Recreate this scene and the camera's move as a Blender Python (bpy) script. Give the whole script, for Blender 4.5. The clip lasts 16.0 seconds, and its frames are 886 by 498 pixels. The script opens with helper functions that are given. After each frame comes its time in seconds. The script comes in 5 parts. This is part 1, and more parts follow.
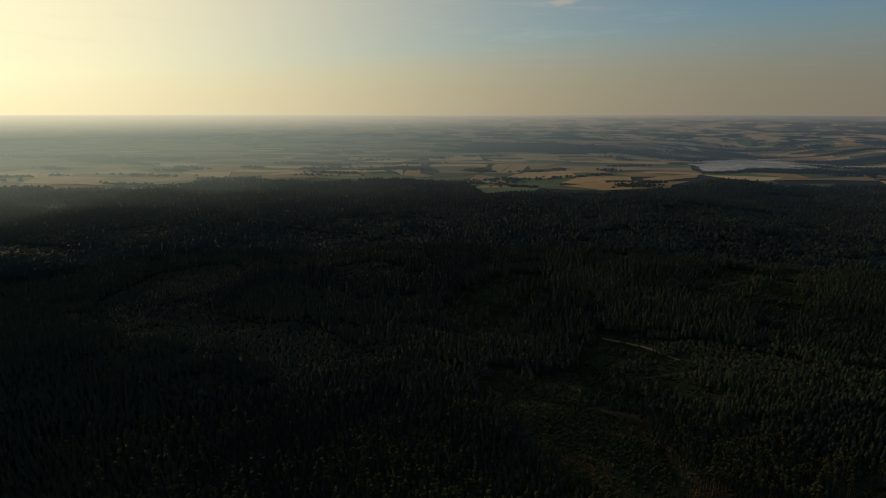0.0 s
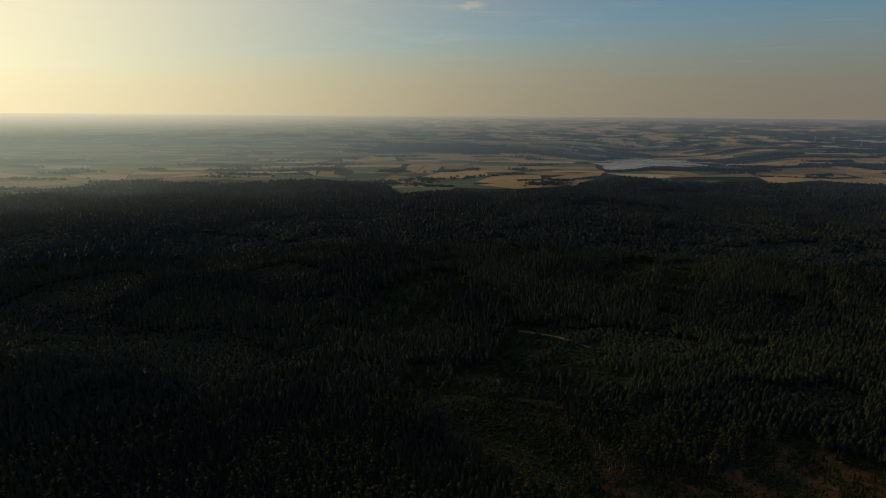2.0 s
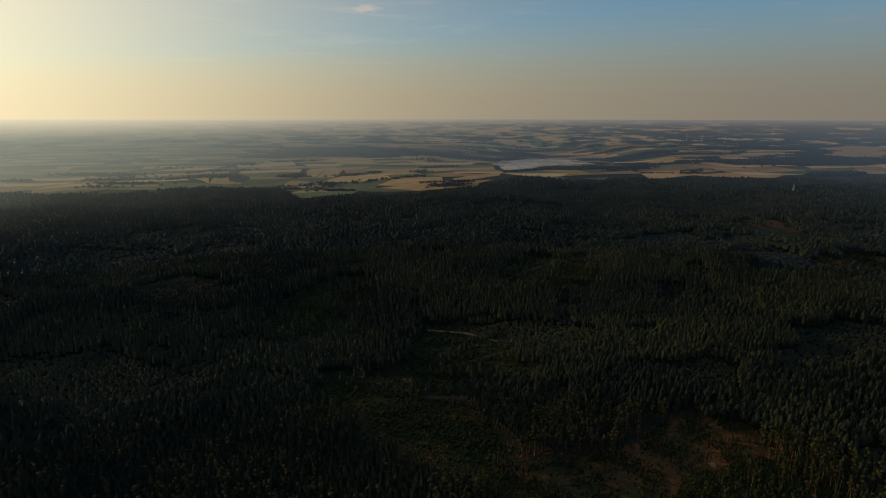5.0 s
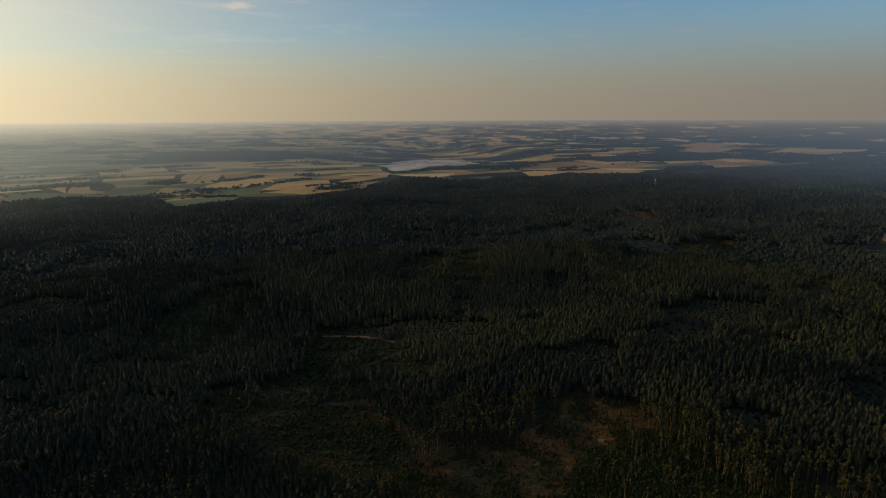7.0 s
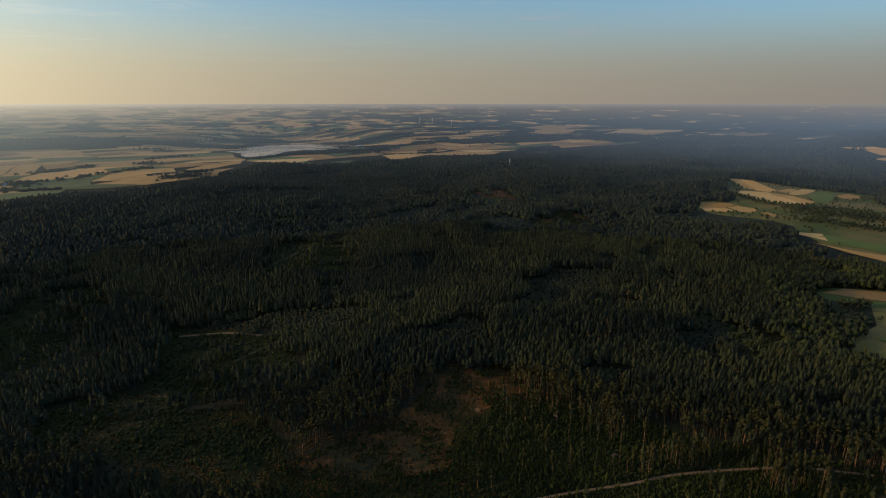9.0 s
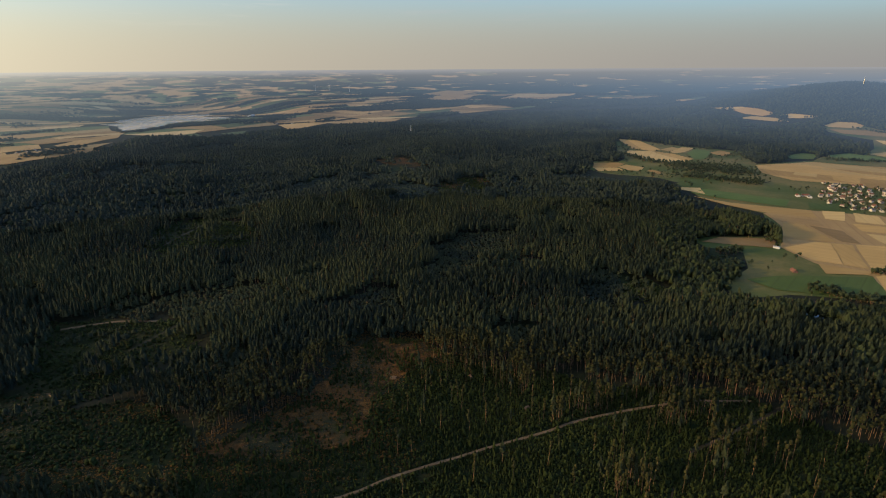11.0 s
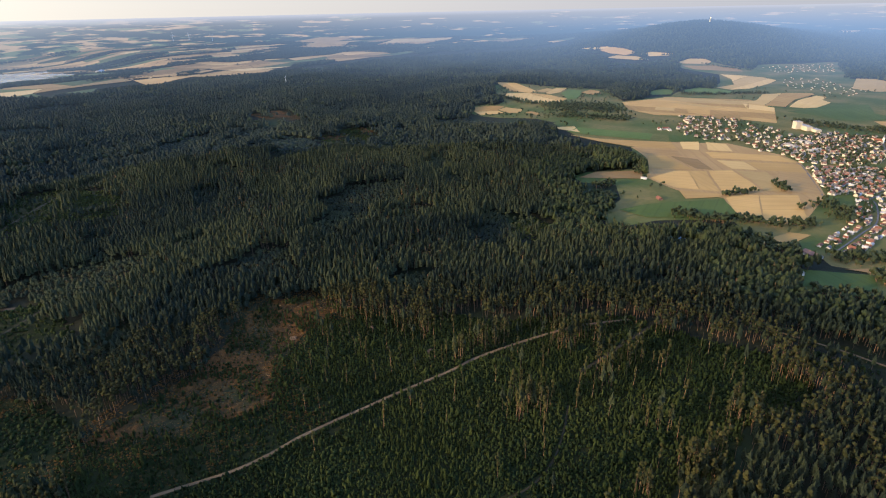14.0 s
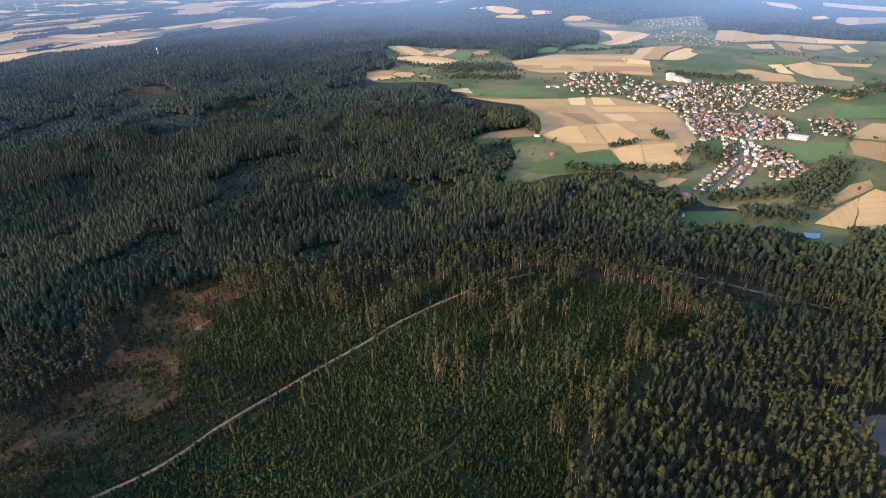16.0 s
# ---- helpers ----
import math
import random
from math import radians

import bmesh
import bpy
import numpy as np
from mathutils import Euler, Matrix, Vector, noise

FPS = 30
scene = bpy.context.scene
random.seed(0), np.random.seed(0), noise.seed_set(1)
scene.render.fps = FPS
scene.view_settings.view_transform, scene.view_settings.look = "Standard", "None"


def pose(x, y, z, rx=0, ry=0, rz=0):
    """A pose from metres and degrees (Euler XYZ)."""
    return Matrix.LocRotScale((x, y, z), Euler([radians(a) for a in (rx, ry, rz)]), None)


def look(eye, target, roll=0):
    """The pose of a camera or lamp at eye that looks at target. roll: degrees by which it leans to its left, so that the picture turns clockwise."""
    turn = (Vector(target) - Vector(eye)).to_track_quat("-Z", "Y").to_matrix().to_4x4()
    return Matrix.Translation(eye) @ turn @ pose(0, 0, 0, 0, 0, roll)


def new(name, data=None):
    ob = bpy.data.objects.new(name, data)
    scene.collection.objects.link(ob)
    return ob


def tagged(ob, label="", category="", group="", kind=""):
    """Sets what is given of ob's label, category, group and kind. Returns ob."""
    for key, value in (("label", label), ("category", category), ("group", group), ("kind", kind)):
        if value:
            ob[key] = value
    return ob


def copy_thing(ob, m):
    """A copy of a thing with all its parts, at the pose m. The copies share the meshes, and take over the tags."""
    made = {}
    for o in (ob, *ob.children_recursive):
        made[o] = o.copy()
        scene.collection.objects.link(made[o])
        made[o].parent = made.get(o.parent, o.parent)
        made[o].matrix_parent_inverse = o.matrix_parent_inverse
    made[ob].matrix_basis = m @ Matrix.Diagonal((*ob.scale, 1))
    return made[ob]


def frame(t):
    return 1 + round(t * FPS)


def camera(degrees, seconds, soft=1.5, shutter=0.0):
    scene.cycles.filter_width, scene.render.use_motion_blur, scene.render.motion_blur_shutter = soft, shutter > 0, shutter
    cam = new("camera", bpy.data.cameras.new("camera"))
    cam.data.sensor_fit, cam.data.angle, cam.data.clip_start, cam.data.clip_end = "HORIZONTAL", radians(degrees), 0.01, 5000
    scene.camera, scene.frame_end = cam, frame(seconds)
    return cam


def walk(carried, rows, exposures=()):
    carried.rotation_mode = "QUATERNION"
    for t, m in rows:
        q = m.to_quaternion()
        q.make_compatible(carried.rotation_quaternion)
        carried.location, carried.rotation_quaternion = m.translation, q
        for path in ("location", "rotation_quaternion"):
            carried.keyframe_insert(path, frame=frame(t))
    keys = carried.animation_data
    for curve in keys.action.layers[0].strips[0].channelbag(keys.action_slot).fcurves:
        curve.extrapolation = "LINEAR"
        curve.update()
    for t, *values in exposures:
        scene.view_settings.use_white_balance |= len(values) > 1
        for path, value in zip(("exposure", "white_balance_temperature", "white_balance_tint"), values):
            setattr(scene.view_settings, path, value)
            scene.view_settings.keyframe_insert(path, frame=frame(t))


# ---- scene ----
cam = camera(76.23, 16.0, 1.15)
# seconds, place, yaw, pitch, roll of the drone's camera
PATH = [
    (0, 0.0, 0.0, 280.4, 0.00, -13.75, 0.06),
    (0.5, -0.1, 0.4, 279.6, -2.57, -13.88, 0.49),
    (1, -0.1, 0.6, 278.7, -4.90, -13.78, 0.56),
    (1.5, -0.0, 0.4, 277.5, -6.90, -13.56, 0.35),
    (2, 0.1, -0.1, 276.3, -8.63, -13.60, 0.46),
    (2.5, 0.1, -0.9, 275.2, -10.46, -13.53, 0.42),
    (3, -0.0, -1.7, 274.5, -12.40, -13.48, 0.31),
    (3.5, -0.4, -2.4, 274.2, -14.19, -13.37, 0.17),
    (6, -3.6, -3.7, 276.0, -22.46, -13.16, 0.10),
    (6.5, -4.0, -3.6, 275.6, -25.57, -13.09, 0.01),
    (7, -4.2, -2.6, 274.7, -29.82, -13.10, -0.16),
    (7.5, -4.2, -0.9, 273.4, -33.16, -13.02, -0.22),
    (8, -4.1, 1.4, 271.8, -36.47, -13.29, -0.05),
    (8.5, -3.8, 3.8, 270.3, -40.39, -14.02, 0.13),
    (9, -3.2, 5.5, 268.9, -43.86, -14.64, 0.01),
    (11.5, 0.5, 10.3, 265.4, -55.78, -18.67, -0.56),
    (12, 0.9, 10.8, 264.7, -57.84, -19.47, -0.75),
    (12.5, 0.8, 11.1, 264.4, -59.67, -20.34, -0.69),
    (13, 0.5, 11.1, 264.3, -61.34, -21.21, -0.89),
    (13.5, 0.4, 11.0, 264.4, -63.06, -22.09, -1.04),
    (14, 0.4, 10.9, 264.6, -65.28, -22.97, -1.21),
    (14.5, 0.4, 11.1, 265.0, -67.90, -23.87, -1.40),
    (15, 0.4, 11.0, 265.2, -70.27, -24.76, -1.55),
    (15.5, 0.5, 10.9, 265.5, -72.71, -25.69, -1.78),
    (16, 0.5, 10.5, 265.8, -75.54, -26.59, -2.08),
]
EXPOSURES = [  # seconds, stops, kelvin, tint
    (0.0, -0.05, 6550, 11), (3.5, 0.15, 6600, 13), (6.0, 0.36, 6750, 15), (7.5, 0.55, 6800, 16), (9.0, 0.82, 6750, 15),
    (11.5, 1.45, 6200, 13), (13.0, 1.9, 5850, 14), (14.5, 2.32, 5620, 19), (16.0, 2.66, 5430, 24),
]
walk(cam, [(t, pose(x, y, z, 90 + p, 0, yaw) @ pose(0, 0, 0, 0, 0, r)) for t, x, y, z, yaw, p, r in PATH], EXPOSURES)

# ---- sky and sun ----
SUN_YAW, SUN_UP = 48.0, 13.0  # degrees left of +y, and above the skyline
SUN_WAY = Vector((-math.sin(radians(SUN_YAW)) * math.cos(radians(SUN_UP)), math.cos(radians(SUN_YAW)) * math.cos(radians(SUN_UP)), math.sin(radians(SUN_UP))))
sun = new("sun", bpy.data.lights.new("sun", "SUN"))
sun.data.energy, sun.data.angle, sun.data.color = 2.7, radians(0.6), (1.0, 0.72, 0.37)
sun.matrix_world = look(SUN_WAY * 3000, (0, 0, 0))
world = bpy.data.worlds.new("evening_sky")
scene.world = world
world.use_nodes = True


class Nodes:
    """Short-hand for a node tree."""

    def __init__(self, tree):
        self.tree = tree

    def add(self, kind, **sockets):
        n = self.tree.nodes.new("ShaderNode" + kind)
        for key, value in sockets.items():
            self.put(n.inputs[int(key[1:]) if key[0] == "i" and key[1:].isdigit() else key.replace("_", " ")], value)
        return n

    def put(self, socket, value):
        if isinstance(value, bpy.types.NodeSocket):
            self.tree.links.new(value, socket)
        else:
            socket.default_value = value

    def math(self, op, a, b=0.0, c=0.0):
        n = self.add("Math", i0=a, i1=b, i2=c)
        n.operation = op
        return n.outputs[0]

    def vec(self, op, a, b=(0, 0, 0)):
        n = self.add("VectorMath", i0=a, i1=b)
        n.operation = op
        return n

    def mix(self, f, a, b):
        n = self.tree.nodes.new("ShaderNodeMix")
        n.data_type = "RGBA"
        for i, v in ((0, f), (6, a), (7, b)):
            self.put(n.inputs[i], v if not isinstance(v, tuple) or len(v) == 4 else (*v, 1))
        return n.outputs[2]

    def span(self, v, a, b, c=0.0, d=1.0):
        n = self.add("MapRange", i0=v, i1=a, i2=b, i3=c, i4=d)
        return n.outputs[0]

    def noise(self, vector, scale, detail=3.0, rough=0.55):
        n = self.add("TexNoise", Vector=vector, Scale=scale, Detail=detail, Roughness=rough)
        return n.outputs[0]

    def cells(self, vector, scale):
        n = self.add("TexVoronoi", Vector=vector, Scale=scale)
        return self.add("SeparateColor", i0=n.outputs["Color"]).outputs[0]


w = Nodes(world.node_tree)
back = world.node_tree.nodes["Background"]
sky = w.add("TexSky")
sky.sky_type, sky.sun_disc = "NISHITA", False
sky.sun_elevation, sky.sun_rotation = radians(SUN_UP), radians(-SUN_YAW)
sky.air_density, sky.dust_density, sky.ozone_density, sky.altitude = 1.0, 1.2, 2.0, 500
ray = w.add("TexCoord").outputs["Generated"]
up = w.add("SeparateXYZ", i0=ray).outputs[2]
# evening haze over the skyline, warm towards the sun
to_sun = w.vec("DOT_PRODUCT", ray, tuple(SUN_WAY)).outputs["Value"]
near_sun = w.span(to_sun, -1.0, 1.0)
glare = w.math("POWER", near_sun, 7.0)
tints = []
for base, slope, peak in ((0.88, 1.62, 7.0), (0.86, 1.29, 6.05), (0.885, 0.56, 3.6)):
    tints.append(w.math("MULTIPLY_ADD", glare, peak, w.math("MULTIPLY_ADD", near_sun, slope, base)))
haze = w.add("CombineColor", i0=tints[0], i1=tints[1], i2=tints[2])
low = w.add("ValToRGB", i0=up)
low.color_ramp.interpolation = "B_SPLINE"
for k, (stop, much) in enumerate(((0.0, 0.97), (0.06, 0.92), (0.12, 0.46), (0.19, 0.06), (0.5, 0.03))):
    e = low.color_ramp.elements[0] if k == 0 else low.color_ramp.elements[-1] if k == 4 else low.color_ramp.elements.new(stop)
    e.position, e.color = stop, (much, much, much, 1)
# thin streaks of cloud above the haze
streak = w.noise(w.vec("MULTIPLY", ray, (3.0, 3.0, 34.0)).outputs[0], 2.6, 6.0, 0.6)
cloud = w.math("MULTIPLY", w.span(streak, 0.56, 0.78), w.math("MULTIPLY", w.span(up, 0.05, 0.1), w.span(up, 0.24, 0.17)))
veil = w.math("MAXIMUM", low.outputs[0], w.math("MULTIPLY", w.math("POWER", near_sun, 2.7), 0.95))
# deeper blue low down; above the view, added brightness fills the shaded ground
sky_gain = w.mix(w.span(up, 0.2, 0.45), (0.45, 0.73, 0.83), (2.1, 2.2, 2.5))
tone = w.mix(veil, w.vec("MULTIPLY", sky.outputs[0], sky_gain).outputs[0], haze.outputs[0])
tone = w.mix(w.math("MULTIPLY", cloud, 0.22), tone, w.mix(w.span(to_sun, -0.2, 0.9), (2.0, 1.7, 1.6), (6.0, 5.4, 4.0)))
# one small bright cloud
puff = w.vec("MULTIPLY", w.vec("SUBTRACT", ray, (0.191, 0.967, 0.1695)).outputs[0], (34.0, 34.0, 120.0)).outputs[0]
puff = w.math("MULTIPLY_ADD", w.noise(puff, 1.6, 4.0), 1.3, w.math("SUBTRACT", 0.15, w.vec("LENGTH", puff).outputs["Value"]))
tone = w.mix(w.span(puff, 0.0, 0.5, 0.0, 0.55), tone, (4.2, 3.7, 3.1))
w.put(back.inputs[0], tone)
back.inputs[1].default_value = 0.12

# ---- lie of the land ----
HILL = (3580.0, 70.0)
REACH, RIM = 3200.0, 4950.0


def ease(a, b, x):
    t = np.clip((x - a) / (b - a), 0, 1)
    return t * t * (3 - 2 * t)


def height(x, y):
    """Ground level: low wooded waves, a flat valley, a wooded hill, and a far rim bent up so the skyline fits the
    camera's view.
    """
    x, y = np.asarray(x, float), np.asarray(y, float)
    r = np.hypot(x, y)
    u = np.clip((r - REACH) / (RIM - REACH), 0, 1)
    z = np.where(r > REACH, 270 - 270 * r * (1 - 0.95 * u) / REACH, 0.0)
    wave = 7 * np.sin(x / 210 + 1.3 * np.sin(y / 340)) * np.cos(y / 260 + 0.6) + 4 * np.sin((x + y) / 120 + 0.5) * np.cos((x - y) / 150)
    wave = 1.6 * wave
    flat = 1 - 0.75 * ease(750, 1000, x) * (1 - ease(350, 650, y))
    z = z + ease(150, 500, r) * (1 - ease(2600, 3300, r)) * wave * flat
    basin = np.exp(-((((x - 1620) ** 2 + (y - 3000) ** 2) / 690 ** 2) ** 4))
    z = z * (1 - basin) + 2 * basin
    return z + 135 * np.exp(-(((x - HILL[0]) / 520) ** 2 + ((y - HILL[1]) / 560) ** 2))


def shrink(r):
    """How much smaller things are on the bent-up rim, drawn together to look far off from the camera."""
    u = np.clip((r - REACH) / (RIM - REACH), 0, 1)
    return np.where(r > REACH, r * (1 - 0.95 * u) / REACH, 1.0)


def on_ground(x, y, lift=0.0):
    return Vector((x, y, float(height(x, y)) + lift))


# ---- materials ----
def material(name):
    m = bpy.data.materials.new(name)
    m.use_nodes = True
    n = Nodes(m.node_tree)
    return m, n, m.node_tree.nodes["Principled BSDF"], n.add("NewGeometry").outputs["Position"]


# haze colours by bearing, mixed into surfaces as glow; RIM_ ones match the low sky
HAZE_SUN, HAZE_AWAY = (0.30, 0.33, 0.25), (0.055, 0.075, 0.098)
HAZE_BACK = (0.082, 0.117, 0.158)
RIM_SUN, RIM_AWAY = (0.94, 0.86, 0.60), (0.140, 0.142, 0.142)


def haze_glow(m, start=1150.0, depth=2550.0, most=0.95):
    """Evening haze painted into a far surface as emission: it thickens with distance, most of it past two kilometres.
    """
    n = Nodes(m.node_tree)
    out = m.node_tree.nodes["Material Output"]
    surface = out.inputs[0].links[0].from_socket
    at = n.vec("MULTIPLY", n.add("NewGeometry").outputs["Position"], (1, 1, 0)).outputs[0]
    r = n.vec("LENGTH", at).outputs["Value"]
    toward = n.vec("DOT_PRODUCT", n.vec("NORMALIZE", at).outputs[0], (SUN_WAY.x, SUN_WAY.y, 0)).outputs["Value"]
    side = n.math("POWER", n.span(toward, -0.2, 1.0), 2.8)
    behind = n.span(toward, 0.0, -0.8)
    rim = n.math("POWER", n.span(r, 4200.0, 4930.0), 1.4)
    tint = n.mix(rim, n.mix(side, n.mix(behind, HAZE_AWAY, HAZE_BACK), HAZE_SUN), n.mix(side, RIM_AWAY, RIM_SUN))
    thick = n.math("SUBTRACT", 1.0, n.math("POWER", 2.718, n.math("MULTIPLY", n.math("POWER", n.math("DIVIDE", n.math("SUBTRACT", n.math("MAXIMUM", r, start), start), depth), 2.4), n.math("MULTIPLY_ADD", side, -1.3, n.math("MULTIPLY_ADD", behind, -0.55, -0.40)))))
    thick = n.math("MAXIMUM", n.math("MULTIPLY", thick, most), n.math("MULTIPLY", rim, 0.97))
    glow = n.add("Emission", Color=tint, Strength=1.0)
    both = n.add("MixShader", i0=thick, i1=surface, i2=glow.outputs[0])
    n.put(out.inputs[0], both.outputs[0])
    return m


def foliage(name, dark, light, cell=0.16, sheen=0.0):
    m, n, b, at = material(name)
    tree = n.cells(at, cell)
    stand = n.math("MULTIPLY_ADD", n.cells(at, 0.0085), 0.5, n.math("MULTIPLY", n.noise(at, 0.005, 4.0), 0.5))
    tone = n.mix(n.math("MULTIPLY_ADD", n.math("POWER", tree, 1.6), 0.42, n.math("MULTIPLY", n.span(stand, 0.3, 0.7), 0.5)), dark, light)
    fine = n.noise(at, 1.1, 2.0)
    n.put(b.inputs["Base Color"], n.mix(n.span(fine, 0.35, 0.7, 0.0, 0.4), tone, tuple(0.55 * v for v in dark)))
    b.inputs["Roughness"].default_value = 0.75
    b.inputs["Specular IOR Level"].default_value = 0.06
    bump = n.add("Bump", Height=n.noise(at, 1.6, 4.0), Strength=0.9, Distance=0.8)
    n.put(b.inputs["Normal"], bump.outputs[0])
    thin = n.add("BsdfTranslucent", Color=n.mix(0.5, tone, light))
    out = m.node_tree.nodes["Material Output"]
    n.put(out.inputs[0], n.add("MixShader", i0=0.48, i1=b.outputs[0], i2=thin.outputs[0]).outputs[0])
    return m


def plain(name, a, b_, scale, rough=0.85, bump=0.3, fine=8.0):
    m, n, b, at = material(name)
    big, small = n.noise(at, scale, 4.0), n.noise(at, scale * fine, 4.0, 0.65)
    n.put(b.inputs["Base Color"], n.mix(n.math("MULTIPLY_ADD", n.span(big, 0.3, 0.7), 0.6, n.math("MULTIPLY", small, 0.4)), a, b_))
    b.inputs["Roughness"].default_value = rough
    b.inputs["Specular IOR Level"].default_value = 0.08 if rough > 0.8 else 0.5
    n.put(b.inputs["Normal"], n.add("Bump", Height=small, Strength=bump, Distance=0.3).outputs[0])
    return m


def crop(name, a, b_, c, far=True, joined=False):
    """A field: streaks along the way it was worked, patches of ripeness, headlands."""
    m, n, b, at = material(name)
    info = n.add("ObjectInfo")
    turn = n.add("VectorRotate", Vector=at, Angle=n.math("MULTIPLY", info.outputs["Random"], 6.283))
    turn.rotation_type = "Z_AXIS"
    lines = n.noise(n.vec("MULTIPLY", turn.outputs[0], (0.16, 0.006, 0.0)).outputs[0], 1.0, 3.0, 0.6)
    lane = n.add("TexWave", Vector=turn.outputs[0], Scale=0.018, Distortion=0.4)
    patch = n.noise(at, 0.012, 4.0)
    tone = n.mix(n.span(patch, 0.3, 0.7), a, b_)
    tone = n.mix(n.span(lines, 0.35, 0.75, 0.0, 0.5), tone, c)
    tone = n.mix(n.math("MULTIPLY", n.span(lane.outputs[1], 0.94, 1.0), 0.45), tone, c)
    luck = n.add("NewGeometry").outputs["Random Per Island"] if joined else info.outputs["Random"]
    h = n.add("HueSaturation", Value=n.span(luck, 0.0, 1.0, 0.45 if joined else 0.70, 1.25), Color=tone)
    n.put(b.inputs["Base Color"], h.outputs[0])
    b.inputs["Roughness"].default_value = 0.9
    b.inputs["Specular IOR Level"].default_value = 0.05
    n.put(b.inputs["Normal"], n.add("Bump", Height=n.noise(at, 0.8, 3.0), Strength=0.3, Distance=0.4).outputs[0])
    # far crops also take the haze as emission
    return haze_glow(m) if far else m


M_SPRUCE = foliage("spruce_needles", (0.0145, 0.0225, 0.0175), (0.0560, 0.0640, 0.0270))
# the far copies of needles and leaves carry painted haze
M_SPRUCE_FAR = haze_glow(foliage("far_spruce_needles", (0.0185, 0.0270, 0.0235), (0.0480, 0.0580, 0.0370), 0.11))
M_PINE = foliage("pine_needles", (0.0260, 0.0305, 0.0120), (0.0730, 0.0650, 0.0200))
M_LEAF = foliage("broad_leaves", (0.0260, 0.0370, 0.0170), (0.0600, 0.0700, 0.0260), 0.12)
M_LEAF_FAR = haze_glow(foliage("far_broad_leaves", (0.0280, 0.0390, 0.0210), (0.0640, 0.0740, 0.0340), 0.09))
M_SHRUB = foliage("young_growth", (0.0135, 0.0235, 0.0080), (0.0480, 0.0600, 0.0160), 0.35)
M_RUSTY = foliage("rusty_grass", (0.034, 0.026, 0.009), (0.165, 0.078, 0.017), 0.22)
M_BARK = plain("bark", (0.062, 0.038, 0.023), (0.140, 0.084, 0.046), 0.6)
M_DEAD = plain("dead_wood", (0.070, 0.042, 0.022), (0.15, 0.098, 0.052), 0.6)
M_STRAW = crop("stubble", (0.215, 0.130, 0.040), (0.262, 0.160, 0.051), (0.170, 0.102, 0.032))
M_PALE = crop("ripe_grain", (0.275, 0.178, 0.061), (0.320, 0.210, 0.075), (0.225, 0.145, 0.050))
M_BROWN = crop("dry_field", (0.168, 0.104, 0.039), (0.205, 0.129, 0.049), (0.135, 0.084, 0.032))
M_GREEN = crop("green_crop", (0.040, 0.060, 0.013), (0.062, 0.078, 0.018), (0.035, 0.048, 0.011))
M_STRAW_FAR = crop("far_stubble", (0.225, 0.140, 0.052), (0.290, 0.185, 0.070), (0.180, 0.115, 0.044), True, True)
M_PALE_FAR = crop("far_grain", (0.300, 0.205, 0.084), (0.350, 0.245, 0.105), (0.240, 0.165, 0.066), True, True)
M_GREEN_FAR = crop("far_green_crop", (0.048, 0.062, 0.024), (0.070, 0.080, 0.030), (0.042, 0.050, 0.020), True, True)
M_GRAVEL = plain("gravel", (0.042, 0.029, 0.015), (0.098, 0.068, 0.036), 0.25)
M_EARTH = plain("skid_trail_earth", (0.010, 0.010, 0.005), (0.024, 0.019, 0.009), 0.3)
M_ASPHALT = plain("asphalt", (0.050, 0.047, 0.043), (0.085, 0.080, 0.074), 0.4)
M_SAND = plain("quarry_sand", (0.026, 0.024, 0.019), (0.074, 0.064, 0.050), 0.06, bump=1.0, fine=6.0)
M_WHITE = plain("white_render", (0.28, 0.27, 0.245), (0.38, 0.365, 0.33), 0.3)
M_CREAM = plain("cream_render", (0.25, 0.22, 0.165), (0.33, 0.29, 0.22), 0.3)
M_GREYWALL = plain("grey_render", (0.22, 0.215, 0.205), (0.29, 0.28, 0.27), 0.3)
M_RED = plain("red_roof_tiles", (0.075, 0.032, 0.021), (0.140, 0.060, 0.038), 0.5)
M_RUST = plain("brown_roof_tiles", (0.085, 0.050, 0.038), (0.140, 0.085, 0.065), 0.5)
M_SLATE = plain("dark_roof_slates", (0.050, 0.048, 0.050), (0.095, 0.090, 0.090), 0.5, 0.85)
M_LIGHTROOF = plain("light_metal_roof", (0.19, 0.19, 0.185), (0.28, 0.275, 0.265), 0.2, 0.85)
M_SHEET = plain("buff_sheet_roof", (0.20, 0.175, 0.135), (0.27, 0.235, 0.18), 0.2, 0.85)
M_STEEL = plain("galvanised_steel", (0.40, 0.40, 0.39), (0.52, 0.52, 0.50), 0.3, 0.85)
M_STEEL_FAR = haze_glow(plain("hazed_far_steel", (0.40, 0.40, 0.39), (0.52, 0.52, 0.50), 0.3, 0.85))
M_PANEL = plain("solar_glass", (0.02, 0.03, 0.075), (0.035, 0.05, 0.11), 0.4, 0.12, 0.0)

m, n, b, at = material("lake_water")
b.inputs["Base Color"].default_value = (0.05, 0.055, 0.04, 1)
b.inputs["Specular IOR Level"].default_value = 0.04
b.inputs["Roughness"].default_value = 0.06
n.put(b.inputs["Normal"], n.add("Bump", Height=n.noise(at, 0.35, 3.0), Strength=0.015, Distance=0.1).outputs[0])
M_WATER = m
m, n, b, at = material("lake_water_sky_toned")
# pale base colour adds to the bright sky reflection
b.inputs["Base Color"].default_value = (0.40, 0.375, 0.30, 1)
b.inputs["Specular IOR Level"].default_value = 0.9
b.inputs["Roughness"].default_value = 0.05
